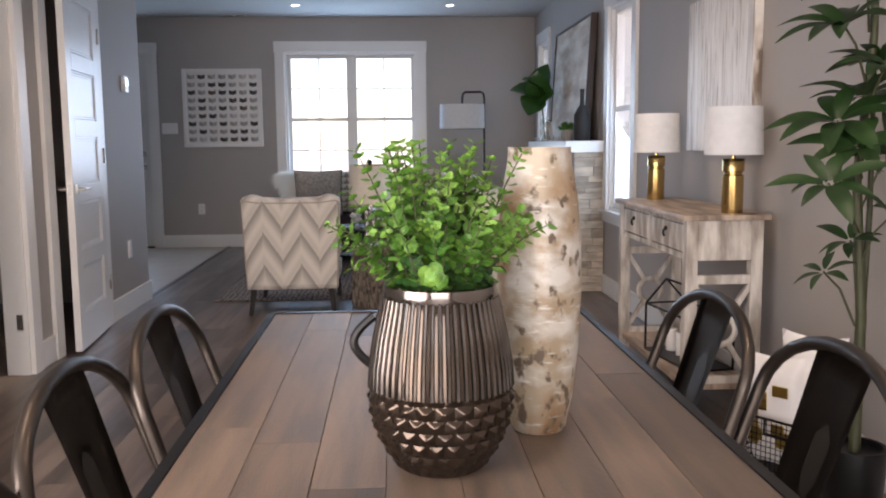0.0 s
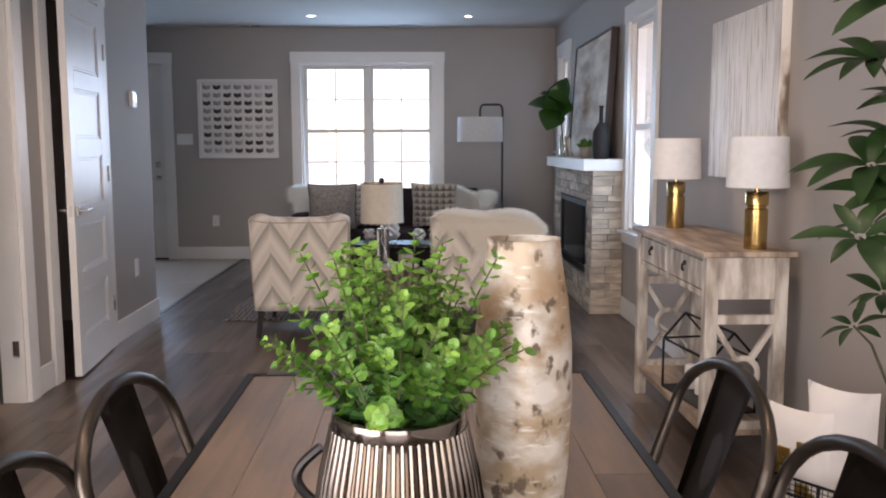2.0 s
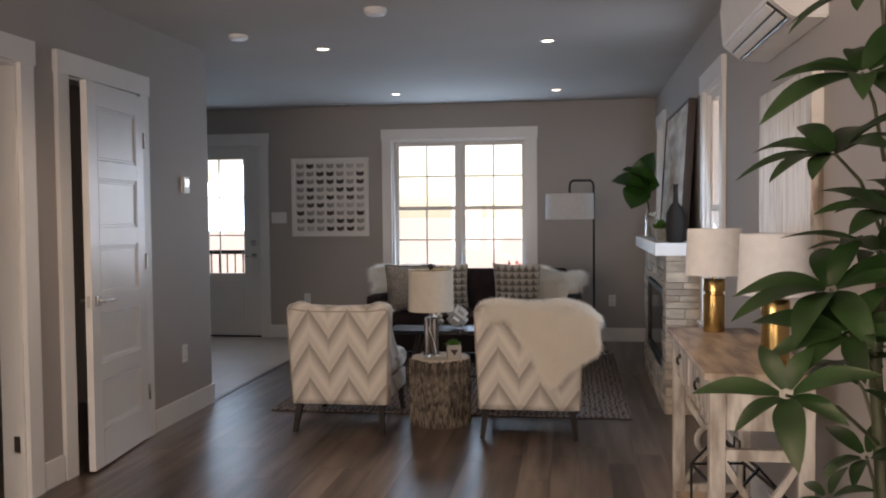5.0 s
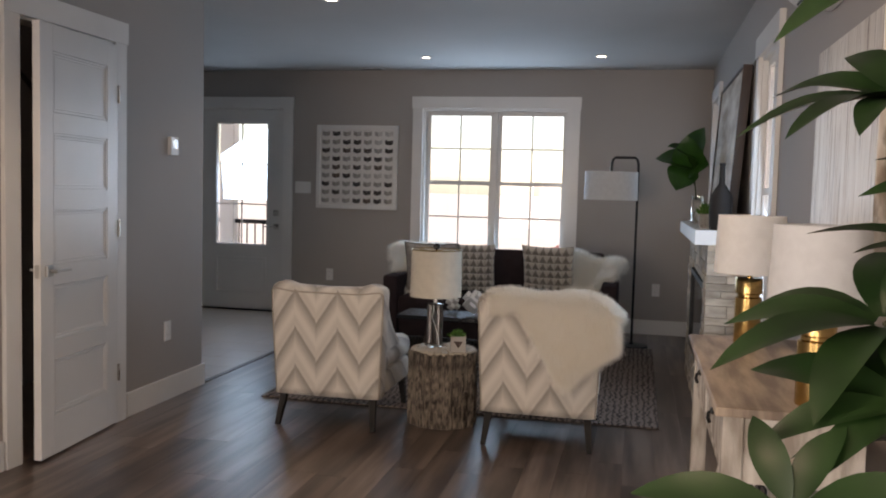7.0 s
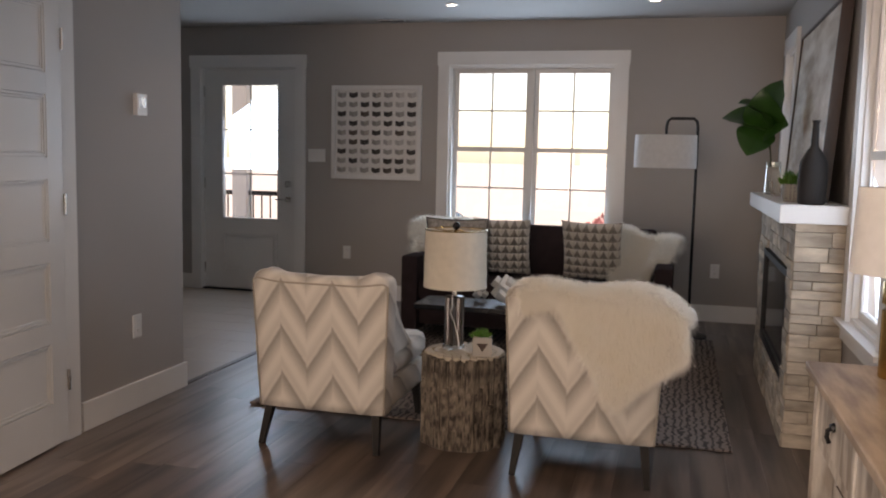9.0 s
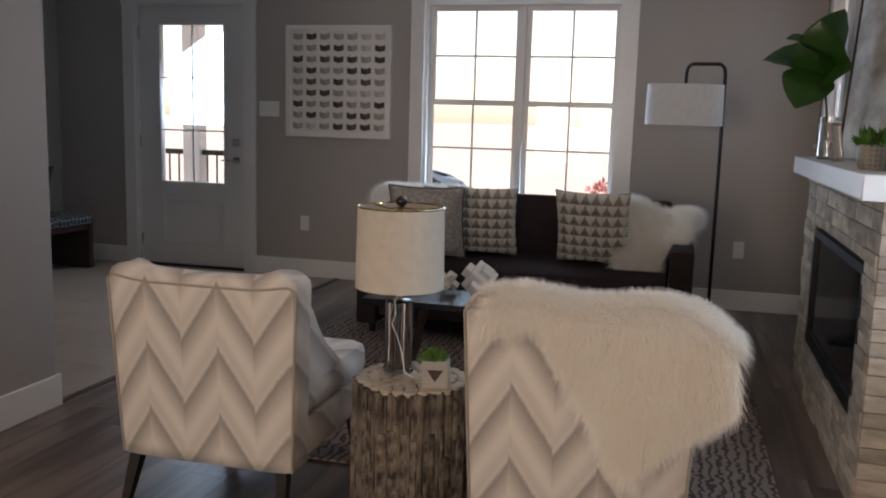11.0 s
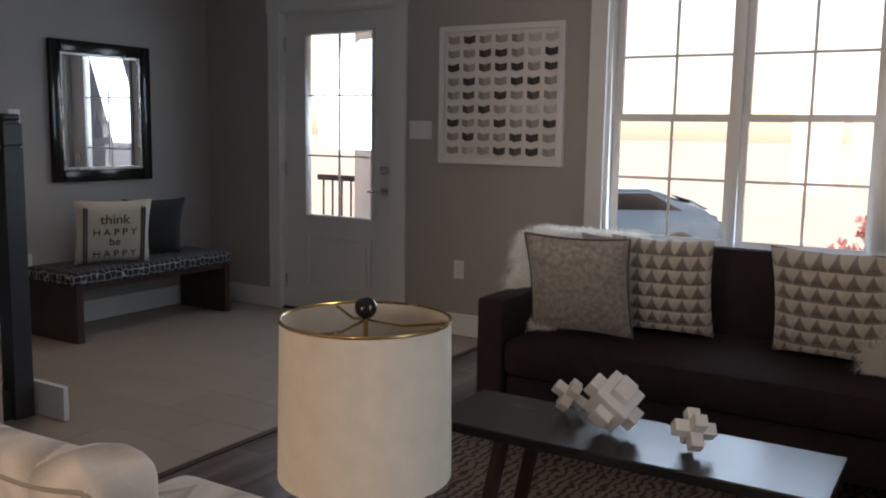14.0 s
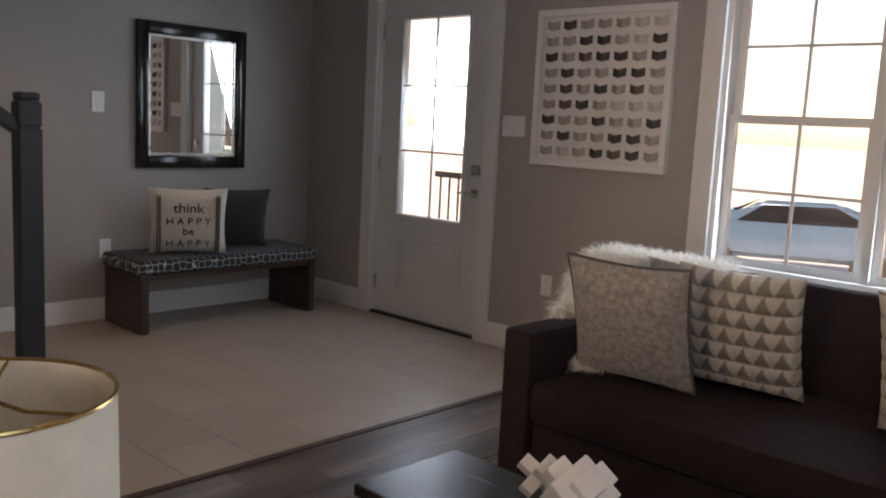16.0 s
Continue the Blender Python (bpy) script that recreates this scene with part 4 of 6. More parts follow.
def armchair(at, turn):
    r = thing("accent_chair", "armless chair in grey and cream chevron velvet", "chair", at, turn, "chevron chairs round the side table")
    W = 0.60
    D = 0.115

    def outline(v):
        """Half width, rear face and top of the back at height share v."""
        return W / 2 * (0.98 + 0.08 * v), -0.03 * v

    def ears(a):
        k = max(0.0, abs(a) - 0.5) / 0.5
        return 0.022 * k ** 1.6 - 0.012 * (max(0.0, k - 0.72) / 0.28) ** 2

    bm = bmesh.new()
    rows, n = [], 48
    for j in range(15):
        v = j / 14
        hw, y = outline(v)
        row = []
        for i in range(n):
            q = 2 * math.pi * i / n
            cx, cy = math.cos(q), math.sin(q)
            px = math.copysign(abs(cx) ** 0.22, cx) * hw
            py = math.copysign(abs(cy) ** 0.45, cy) * D / 2
            a = px / hw
            front = 0.035 * max(0.0, abs(a) - 0.7) / 0.3 * (py > 0)
            row.append(bm.verts.new((px, D / 2 + y + py + front, 0.17 + 0.555 * v + ears(a) * v ** 4)))
        rows.append(row)
    for step, (grow, lift) in enumerate(((0.955, 0.018), (0.86, 0.029), (0.70, 0.035), (0.4, 0.038))):
        row = []
        for w0 in rows[14]:
            co = w0.co
            cy = D / 2 - 0.03
            a = co.x / outline(1)[0]
            puff = 0.006 * abs(math.sin(a * 9.5)) * min(step, 2)
            row.append(bm.verts.new((co.x * (1 - (1 - grow) * 0.22), cy + (co.y - cy) * grow, co.z + lift + puff)))
        rows.append(row)
    for p, q in zip(rows, rows[1:]):
        for i in range(n):
            bm.faces.new((p[i], p[(i + 1) % n], q[(i + 1) % n], q[i]))
    bm.faces.new(rows[0][::-1])
    last = rows[-1]
    for i in range(1, n // 2):
        bm.faces.new((last[i], last[i + 1], last[-i - 1], last[-i]) if i + 1 < n // 2 else (last[i], last[n // 2], last[-i]))
    bm.faces.new((last[0], last[1], last[-1]))
    bmesh.ops.recalc_face_normals(bm, faces=bm.faces)
    me = bpy.data.meshes.new("backrest")
    bm.to_mesh(me)
    bm.free()
    me.materials.append(M_CHEV)
    me.shade_smooth()
    b = new("backrest", me)
    b.parent = r
    s = Shape()
    hw, y = outline(1)
    path = []
    for k in range(11):
        v = k / 10
        path.append((-outline(v)[0] * 0.985, -0.03 * v - 0.001 + 0.016, 0.17 + 0.555 * v + ears(1) * v ** 4))
    path += [(hw * x, -0.03 + 0.003 + 0.012 * abs(x) ** 8, 0.725 + ears(x) + 0.008) for x in [k / 12 - 1 for k in range(1, 24)]]
    path += [(-x, yy, z) for x, yy, z in path[10::-1]]
    s.tube(path, 0.0045, 6)
    s.put("piping", M_STRIPE_PALE, r, True)
    Shape().span(-W / 2 + 0.015, W / 2 - 0.015, 0.07, 0.66, 0.17, 0.30, 0.02).put("seat_frame", M_CHEV, r, True)
    Shape().span(-W / 2 + 0.01, W / 2 - 0.01, 0.075, 0.69, 0.30, 0.43, 0.045).put("seat", M_CHEV, r, True)
    for sx in (-1, 1):
        s = Shape()
        s.bm.verts.ensure_lookup_table()
        prof = [(0.05, 0.40), (0.05, 0.69), (0.12, 0.695), (0.165, 0.66), (0.19, 0.57), (0.26, 0.52), (0.40, 0.44), (0.40, 0.40)]
        x0, x1 = sx * (W / 2 - 0.06), sx * (W / 2 - 0.005)
        A = [s.bm.verts.new((x0, y, z)) for y, z in prof]
        B = [s.bm.verts.new((x1, y, z)) for y, z in prof]
        n = len(prof)
        for i in range(n):
            s.bm.faces.new((A[i], A[(i + 1) % n], B[(i + 1) % n], B[i]))
        s.bm.faces.new(A)
        s.bm.faces.new(B[::-1])
        bmesh.ops.bevel(s.bm, geom=s.bm.edges[:], offset=0.016, segments=3, affect="EDGES")
        s.put("wing", M_CHEV, r, True)
    for sx in (-1, 1):
        for y, dy in ((0.02, -0.035), (0.60, 0.02)):
            s = Shape()
            s.tube([(sx * (W / 2 - 0.05), y + 0.02, 0.18), (sx * (W / 2 - 0.03), y + dy, 0.0)], 0.027, 4, 0.017)
            s.put("leg", M_LEG, r)
    return r


armchair((-0.665, 5.695, 0), 0)
armchair((0.475, 5.655, 0), 0)


def chair_throw(u, v):
    # v runs from the seat side over the back's top and down behind; u across
    x = 0.865 - (0.68 - 0.05 * min(1.0, max(0.0, (v - 0.3) / 0.2))) * (1 - u)
    edge = 0.02 * math.sin(9 * u + 2) + 0.015 * math.sin(23 * u)
    drop = max(0.0, 0.80 * (u - 0.16)) if u < 0.62 else 0.368 - 0.55 * (u - 0.62)
    drop += edge
    lift = 0.012 * math.sin(11 * u) + 0.01 * math.sin(4 * u)
    out = max(0, u - 0.88) * 0.5
    if v < 0.3:
        k = v / 0.3
        return (x, 5.835 - 0.03 * k, 0.51 + 0.225 * k)
    if v < 0.5:
        k = (v - 0.3) / 0.2
        a = math.pi * k
        return (x, 5.707 + 0.098 * math.cos(a), 0.743 + (0.03 + lift) * math.sin(a) - out)
    k = (v - 0.5) / 0.5
    return (x + 0.02 * k * math.sin(9 * u), 5.603 + 0.015 * k + 0.012 * math.sin(8 * u), 0.743 - out - drop * k)


sheepskin("sheepskin_throw", "shaggy ivory sheepskin draped over the chair back", chair_throw, 36, 40, 165000, 0.05, 3)

# ---- side table with lamp ----


def log_table(at):
    r = thing("side_table", "round side table made of upright split logs", "side table", at)
    R0, h = 0.182, 0.415
    rnd = random.Random(8)
    Shape().lathe([(R0 - 0.02, 0.0), (R0 - 0.018, h - 0.006), (0, h - 0.006)], seg=36).put("core", M_BARK, r)
    ms = []
    for k in range(5):
        s = Shape()
        w, d = 0.008 + 0.003 * k, 0.012
        s.lathe([(w * 0.9, 0), (w, 0.1), (w * 0.92, 0.3), (w, 1.0)], seg=6, fn=lambda a, z: 1 + 0.25 * math.sin(3 * a + k))
        ms.append(s.mesh("stick", M_BARK))
    n = 64
    for k in range(n):
        a = 2 * math.pi * k / n
        for row in range(2):
            o = new("stick", rnd.choice(ms))
            o.parent = r
            hh = h - 0.004 - rnd.random() * 0.006 if row == 0 else h * rnd.uniform(0.4, 0.75)
            rr = R0 - 0.012 + rnd.uniform(-0.004, 0.006) + row * 0.003
            o.matrix_basis = Matrix.Translation((rr * math.cos(a + row * 0.05), rr * math.sin(a + row * 0.05), 0 if row == 0 else rnd.choice((0.0, h * 0.22)))) @ Matrix.Rotation(rnd.uniform(0, 6.3), 4, "Z") @ Matrix.Diagonal((1, 1, hh if row == 0 else hh * 0.95, 1))
    disc = []
    for k in range(3):
        s = Shape()
        s.lathe([(1.0, -0.01), (1.0, 0.004), (0.9, 0.006), (0, 0.006)], seg=9, fn=lambda a, z: 1 + 0.1 * math.sin(2 * a + k * 2))
        disc.append(s.mesh("log_end", M_CUT))
    k = 0
    for ring, (rad, cnt, sz) in enumerate(((0, 1, 0.03), (0.048, 7, 0.021), (0.088, 13, 0.019), (0.126, 19, 0.018), (0.162, 26, 0.018))):
        for i in range(cnt):
            a = 2 * math.pi * i / cnt + ring
            o = new("log_end", disc[rnd.randrange(3)])
            o.parent = r
            q = sz * rnd.uniform(0.85, 1.15)
            o.matrix_basis = Matrix.Translation((rad * math.cos(a), rad * math.sin(a), h - 0.004 + rnd.uniform(0, 0.002))) @ Matrix.Rotation(rnd.uniform(0, 6), 4, "Z") @ Matrix.Diagonal((q, q, 1, 1))
    return r


log_table((-0.095, 6.02, 0))


def ribbed_lamp(at):
    r = thing("table_lamp", "ribbed dark chrome lamp with cream drum shade and clear base", "lamp", at)
    Shape().lathe([(0.050, 0), (0.052, 0.003), (0.052, 0.014), (0.048, 0.018), (0.0, 0.018)], seg=32).put("foot", M_GGLASS, r, True)
    m = mat("ribbed_dark_chrome", (0.30, 0.28, 0.27), 0.14, metal=1.0)
    Shape().lathe([(0.043, 0.018), (0.043, 0.236), (0.038, 0.24), (0.012, 0.242), (0.010, 0.27)], seg=144, fn=lambda a, z: 1 + 0.045 * math.cos(24 * a)).put("body", m, r, True)
    Shape().lathe([(0.143, 0.283), (0.1445, 0.283), (0.140, 0.545), (0.138, 0.545), (0.137, 0.542), (0.1415, 0.286), (0.143, 0.283)], seg=56).put("shade", M_CREAM, r, True)
    s = Shape()
    s.tube([(0.1395 * math.cos(k * math.pi / 24), 0.1395 * math.sin(k * math.pi / 24), 0.544) for k in range(49)], 0.003, 6)
    for k in range(3):
        a = 0.5 + k * 2.094
        s.tube([(0, 0, 0.542), (0.06 * math.cos(a), 0.06 * math.sin(a), 0.533), (0.139 * math.cos(a), 0.139 * math.sin(a), 0.54)], 0.0025, 6)
    s.rod((0, 0, 0.26), (0, 0, 0.55), 0.004, 8)
    s.put("harp", M_BRASS, r, True)
    Shape().ball((0, 0, 0.562), 0.0185, 3).put("finial", mat("dark_polished_ball", (0.05, 0.045, 0.045), 0.1, metal=0.7), r, True)
    s = Shape()
    s.tube([(0.0, -0.048, 0.25), (0.004, -0.052, 0.20), (-0.006, -0.053, 0.17), (0.012, -0.052, 0.13), (0.03, -0.05, 0.07), (0.04, -0.055, 0.012), (0.07, -0.06, 0.004)], 0.002, 6)
    s.put("cord", M_WHITE, r)
    Shape().box((0.0, -0.053, 0.212), (0.018, 0.008, 0.035), 0.003).put("tag", M_GGLASS, r)


ribbed_lamp((-0.158, 6.06, 0.417))


def tuft(s, base, n, l, spread, rnd, w=0.009):
    for _ in range(n):
        a = rnd.uniform(0, 6.28)
        e = rnd.uniform(0.1, spread)
        d = Vector((math.cos(a) * math.sin(e), math.sin(a) * math.sin(e), math.cos(e)))
        p = Vector(base)
        ll = l * rnd.uniform(0.6, 1.1)
        side = d.cross(Vector((rnd.gauss(0, 1), rnd.gauss(0, 1), 0.3))).normalized() * w
        v = [s.bm.verts.new(q) for q in (p, p + d * ll * 0.55 + side, p + d * ll, p + d * ll * 0.55 - side)]
        s.bm.faces.new(v)


def small_plant(name, label, at, w, h, turn, potmat, leafl, accent=None, rounded=False):
    r = thing(name, label, "potted plant", at, turn)
    if rounded:
        Shape().lathe([(w * 0.42, 0), (w * 0.5, h * 0.3), (w * 0.5, h * 0.85), (w * 0.46, h), (w * 0.4, h), (w * 0.4, h * 0.8), (0, h * 0.8)], seg=24).put("pot", potmat, r, True)
    else:
        Shape().box((0, 0, h / 2), (w, w, h), 0.005).put("pot", potmat, r)
    if accent:
        s = Shape()
        v = [s.bm.verts.new(p) for p in ((-w * 0.3, -w / 2 - 0.001, h * 0.7), (w * 0.3, -w / 2 - 0.001, h * 0.7), (0, -w / 2 - 0.001, h * 0.25))]
        v2 = [s.bm.verts.new(q.co + Vector((0, 0.003, 0))) for q in v]
        s.bm.faces.new(v)
        s.bm.faces.new(v2[::-1])
        for i in range(3):
            s.bm.faces.new((v[i], v2[i], v2[(i + 1) % 3], v[(i + 1) % 3]))
        s.put("triangle", accent, r)
    rnd = random.Random(hash(w) % 91)
    s = Shape()
    for k in range(14):
        tuft(s, (rnd.uniform(-1, 1) * w * 0.32, rnd.uniform(-1, 1) * w * 0.32, h * 0.9), 16, leafl, 1.2, rnd, leafl * 0.12)
    tagged(s.put("leaves", M_LEAF, r), kind="stuff")


small_plant("succulent_pot", "small green succulent in a square concrete pot", (0.0, 5.955, 0.417), 0.085, 0.085, 12, M_CONC, 0.045, M_DARKWOOD)

# ---- sofa ----


def sofa():
    r = thing("sofa", "black wool sofa with low square arms", "sofa", (-0.12, 8.44, 0))
    x0, x1, y0, y1 = -1.045, 0.80, 8.01, 8.90
    Shape().span(x0 + 0.13, x1 - 0.13, y0 + 0.03, y1 - 0.15, 0.12, 0.29, 0.015).put("base", M_SOFA, r, True)
    Shape().span(x0 + 0.125, x1 - 0.125, y0, y1 - 0.2, 0.29, 0.44, 0.035).put("seat", M_SOFA, r, True)
    for a, b in ((x0, x0 + 0.12), (x1 - 0.12, x1)):
        Shape().span(a, b, y0 + 0.01, y1 - 0.01, 0.07, 0.60, 0.018).put("arm", M_SOFA, r, True)
    s = Shape()
    s.box((0, 0, 0), (x1 - x0 - 0.25, 0.17, 0.50), 0.03, pose((x0 + x1) / 2, y1 - 0.15, 0.545, -9, 0, 0))
    s.put("backrest", M_SOFA, r, True)
    for x in (x0 + 0.08, x1 - 0.08):
        for y in (y0 + 0.08, y1 - 0.08):
            Shape().rod((x, y, 0.08), (x, y, 0.0), 0.022, 10, 0.016).put("leg", M_BLKWOOD, r)
    keep(r)


sofa()


def quilt_puff(u, v):
    return 0.014 * abs(math.sin(7 * math.pi * v)) ** 0.6 + 0.004 * abs(math.sin(14 * math.pi * u))


cushion("quilted_cushion", "taupe cushion quilted in raised diamonds", M_QUILT2, (-0.42, 8.53, 0.44), 0.42, 0.43, 0.10, 14, 4, quilt_puff, 42, group="cushions on the sofa")
cushion("quilted_cushion", "taupe cushion quilted in raised diamonds", M_QUILT2, (0.245, 8.46, 0.44), 0.43, 0.44, 0.10, 14, -6, quilt_puff, 42, group="cushions on the sofa")
cushion("brocade_cushion", "silver brocade cushion with grey piping", M_VELVET, (-0.70, 8.31, 0.44), 0.44, 0.44, 0.13, 16, 5, None, 18, M_STRIPE, group="cushions on the sofa")
cushion("taupe_cushion", "plain taupe cushion tucked behind the others", M_QUILT, (-0.60, 8.60, 0.44), 0.40, 0.41, 0.09, 12, 2, None, 14, group="cushions on the sofa")


def left_throw(u, v):
    x = -1.12 + (0.50 - 0.30 * max(0.0, 1 - v / 0.62)) * u + 0.025 * math.sin(9 * v)
    if v < 0.62:
        k = v / 0.62
        lo = 0.45 + 0.17 * max(0.0, min(1.0, (0.22 - u) * 6))
        return (x + 0.07 * (1 - k), 8.29 + 0.34 * k ** 1.2, lo + (0.785 - lo) * k + 0.02 * math.sin(7 * u) * k)
    k = (v - 0.62) / 0.38
    a = math.pi * k
    return (x, 8.75 - 0.12 * math.cos(a), 0.80 + 0.03 * math.sin(a) - 0.06 * k)


def right_throw(u, v):
    x = 0.38 + 0.44 * u
    hump = 0.80 - 0.07 * u ** 2 + 0.015 * math.sin(9 * u) - 0.03 * math.sin(math.pi * u)
    lo = 0.45 + 0.17 * max(0.0, min(1.0, (u - 0.62) * 6))
    if v < 0.62:
        k = v / 0.62
        return (x - 0.06 * (1 - k) * u, 8.32 + 0.31 * k, lo + (hump - lo) * k)
    k = (v - 0.62) / 0.38
    a = math.pi * k
    return (x + 0.03 * k, 8.75 - 0.12 * math.cos(a), hump + 0.03 * math.sin(a) - 0.08 * k)


sheepskin("sheepskin_throw", "shaggy ivory sheepskin over the sofa arm corner", left_throw, 22, 26, 34000, 0.065, 5)
sheepskin("sheepskin_throw", "shaggy ivory sheepskin slung over the sofa end", right_throw, 26, 26, 44000, 0.065, 6)

# ---- coffee table ----
r = thing("coffee_table", "low narrow black wooden coffee table", "coffee table", (-0.1, 7.19, 0))
Shape().span(-0.645, 0.445, 7.02, 7.365, 0.41, 0.44, 0.004).put("top", M_BLKWOOD, r)
for x in (-0.50, 0.30):
    s = Shape()
    for y in (7.07, 7.315):
        s.bar((x + (0.08 if x < 0 else -0.08), y, 0.41), (x, y, 0.012), 0.05, 0.03, 0.003)
    s.span(x - 0.02, x + 0.02, 7.07, 7.315, 0.06, 0.085)
    s.put("leg", M_DARKWOOD, r)
Shape().span(-0.50, 0.30, 7.18, 7.21, 0.065, 0.083).put("stretcher", M_DARKWOOD, r)
keep(r)


def burr(at, a, turn, group="white puzzle sculptures on the coffee table"):
    r = thing("puzzle_sculpture", "glossy white interlocking block sculpture", "sculpture", at, 0, group)
    m = pose(0, 0, a * 1.12, *turn)
    w = a * 0.62
    for k, s3 in enumerate(((2 * a, w, w), (w, 2 * a, w), (w, w, 2 * a))):
        Shape().box((0, 0, 0), s3, a * 0.04, m).put("block", M_WHITE, r)
    return r


burr((-0.31, 7.28, 0.44), 0.052, (40, 35, 20))
b = burr((-0.14, 7.19, 0.44), 0.082, (35, 38, 10))
Shape().box((0, 0, 0), (0.105, 0.105, 0.105), 0.004, pose(0, 0, 0.092, 35, 38, 10)).put("block", M_WHITE, b)
burr((0.09, 7.17, 0.44), 0.056, (45, 8, 35))

# ---- rug ----
tagged(Shape().span(-1.27, 1.095, 6.21, 8.75, 0.004, 0.014, 0.003).put("area_rug", M_RUG), "low-pile brown and grey patterned area rug", "rug")

# ---- floor lamp ----
r = thing("floor_lamp", "black arched floor lamp with white oval shade", "lamp", (0.92, 8.86, 0))
Shape().lathe([(0.135, 0), (0.138, 0.006), (0.135, 0.022), (0.02, 0.028), (0.012, 0.05)], seg=36).put("base", M_BLACK, r, True)
Shape().tube([(0, 0, 0.03), (0, 0, 1.55), (-0.008, 0, 1.585), (-0.03, 0, 1.605), (-0.19, 0, 1.605), (-0.212, 0, 1.585), (-0.22, 0, 1.55), (-0.22, 0, 1.42)], 0.011, 12).put("pole", M_BLACK, r, True)
sh = Shape().lathe([(0.223, 1.245), (0.2245, 1.245), (0.2205, 1.485), (0.2185, 1.485), (0.2215, 1.248), (0.223, 1.245)], seg=48).put("shade", M_SHADE, r, True)
sh.matrix_basis = Matrix.Translation((-0.22, 0, 0)) @ Matrix.Diagonal((1, 0.62, 1, 1))
s = Shape()
s.rod((-0.43, 0, 1.43), (-0.01, 0, 1.43), 0.004, 6)
s.put("spider", M_BLACK, r)

# ---- things on the mantel ----
ZM = 1.112
r = thing("leaning_painting", "brown and cream abstract canvas leaning on the wall", "painting", (1.50, 7.0, ZM))
m = pose(1.455, 7.33, ZM + 0.004, 0, 3.4, 0)
Shape().span(-0.012, 0.012, -0.70, 0.70, 0.0, 0.93, 0.002).put("canvas", M_LAND, r, at=m)
s = Shape()
s.span(-0.022, 0.03, -0.715, -0.701, 0, 0.945).span(-0.022, 0.03, 0.701, 0.715, 0, 0.945).span(-0.022, 0.03, -0.701, 0.701, 0.931, 0.945)
s.put("frame", M_DARKWOOD, r, at=m)
keep(r)
r = thing("bottle_vase", "tall matte black bottle vase", "vase", (1.385, 6.43, ZM))
Shape().lathe([(0.052, 0), (0.06, 0.01), (0.063, 0.10), (0.058, 0.19), (0.035, 0.235), (0.017, 0.26), (0.014, 0.36), (0.018, 0.375), (0.013, 0.373), (0.0, 0.36)], seg=32).put("body", mat("matte_black_clay", (0.013, 0.010, 0.009), 0.75, bump=0.2, bscale=40), r, True)
small_plant("potted_moss", "small round green plant in a dotted pot", (1.34, 6.72, ZM), 0.105, 0.085, 0, pattern_mat("dotted_pot_glaze", (0.25, 0.23, 0.2), (0.03, 0.028, 0.026), 60, 0.2, 0.5, "rings"), 0.075, None, True)
r = thing("photo_frame", "small silver photo frame with pale print", "photo frame", (1.33, 7.36, ZM), 62)
m2 = pose(0, 0, 0.003, -10, 0, 0)
s = Shape()
s.span(-0.06, -0.045, -0.008, 0.008, 0, 0.16).span(0.045, 0.06, -0.008, 0.008, 0, 0.16).span(-0.045, 0.045, -0.008, 0.008, 0, 0.015).span(-0.045, 0.045, -0.008, 0.008, 0.145, 0.16)
s.put("frame", M_STEEL, r).matrix_basis = m2
Shape().span(-0.045, 0.045, -0.003, 0.003, 0.015, 0.145).put("print", M_WHITE, r).matrix_basis = m2


def leaf_blade(s, base, tip, up, width, n=7, curl=0.1, wave=0.0):
    base, tip, up = Vector(base), Vector(tip), Vector(up)
    d = tip - base
    side = d.cross(up).normalized()
    nrm = side.cross(d).normalized()
    prev = None
    for i in range(n + 1):
        k = i / n
        w = width * math.sin(math.pi * min(1, k * 0.92 + 0.06)) ** 0.8 * (1.15 - 0.35 * k)
        if i == n:
            w = 0.0005
        c = base + d * k + nrm * (d.length * curl * math.sin(math.pi * k) + wave * math.sin(k * 17))
        row = [s.bm.verts.new(c - side * w + nrm * w * 0.28), s.bm.verts.new(c), s.bm.verts.new(c + side * w + nrm * w * 0.28)]
        if prev:
            s.bm.faces.new((prev[0], prev[1], row[1], row[0]))
            s.bm.faces.new((prev[1], prev[2], row[2], row[1]))
        prev = row


r = thing("fig_leaf_vase", "glass vase with a large green fiddle fig stem", "vase", (1.34, 7.72, ZM))
Shape().lathe([(0.04, 0), (0.045, 0.004), (0.042, 0.19), (0.039, 0.19), (0.041, 0.012), (0.0, 0.01)], seg=28).put("glass", M_GGLASS, r, True)
s = Shape()
s.tube([(0, 0, 0.015), (-0.015, 0.01, 0.2), (-0.03, 0.02, 0.33), (-0.05, 0.03, 0.42)], 0.005, 8)
s.tube([(-0.02, 0.012, 0.25), (-0.05, -0.02, 0.33)], 0.004, 6)
s.put("stem", M_STEM, r, True)
for tip, up, w in (((-0.27, 0.10, 0.40), (0.2, -0.6, 0.8), 0.085), ((-0.14, -0.02, 0.20), (-0.6, -0.8, 0.1), 0.085), ((-0.20, -0.10, 0.47), (0.1, -0.4, 0.9), 0.08), ((0.02, 0.03, 0.60), (-0.7, -0.7, 0.2), 0.08), ((-0.08, -0.10, 0.54), (-0.3, -0.9, 0.3), 0.075), ((0.05, -0.10, 0.36), (-0.4, -0.8, 0.4), 0.07)):
    s = Shape()
    leaf_blade(s, (-0.045, 0.02, 0.38), Vector(tip) * 1.12, up, w * 1.55, 9, 0.12, 0.004)
    s.put("leaf", M_LEAF3, r, True)

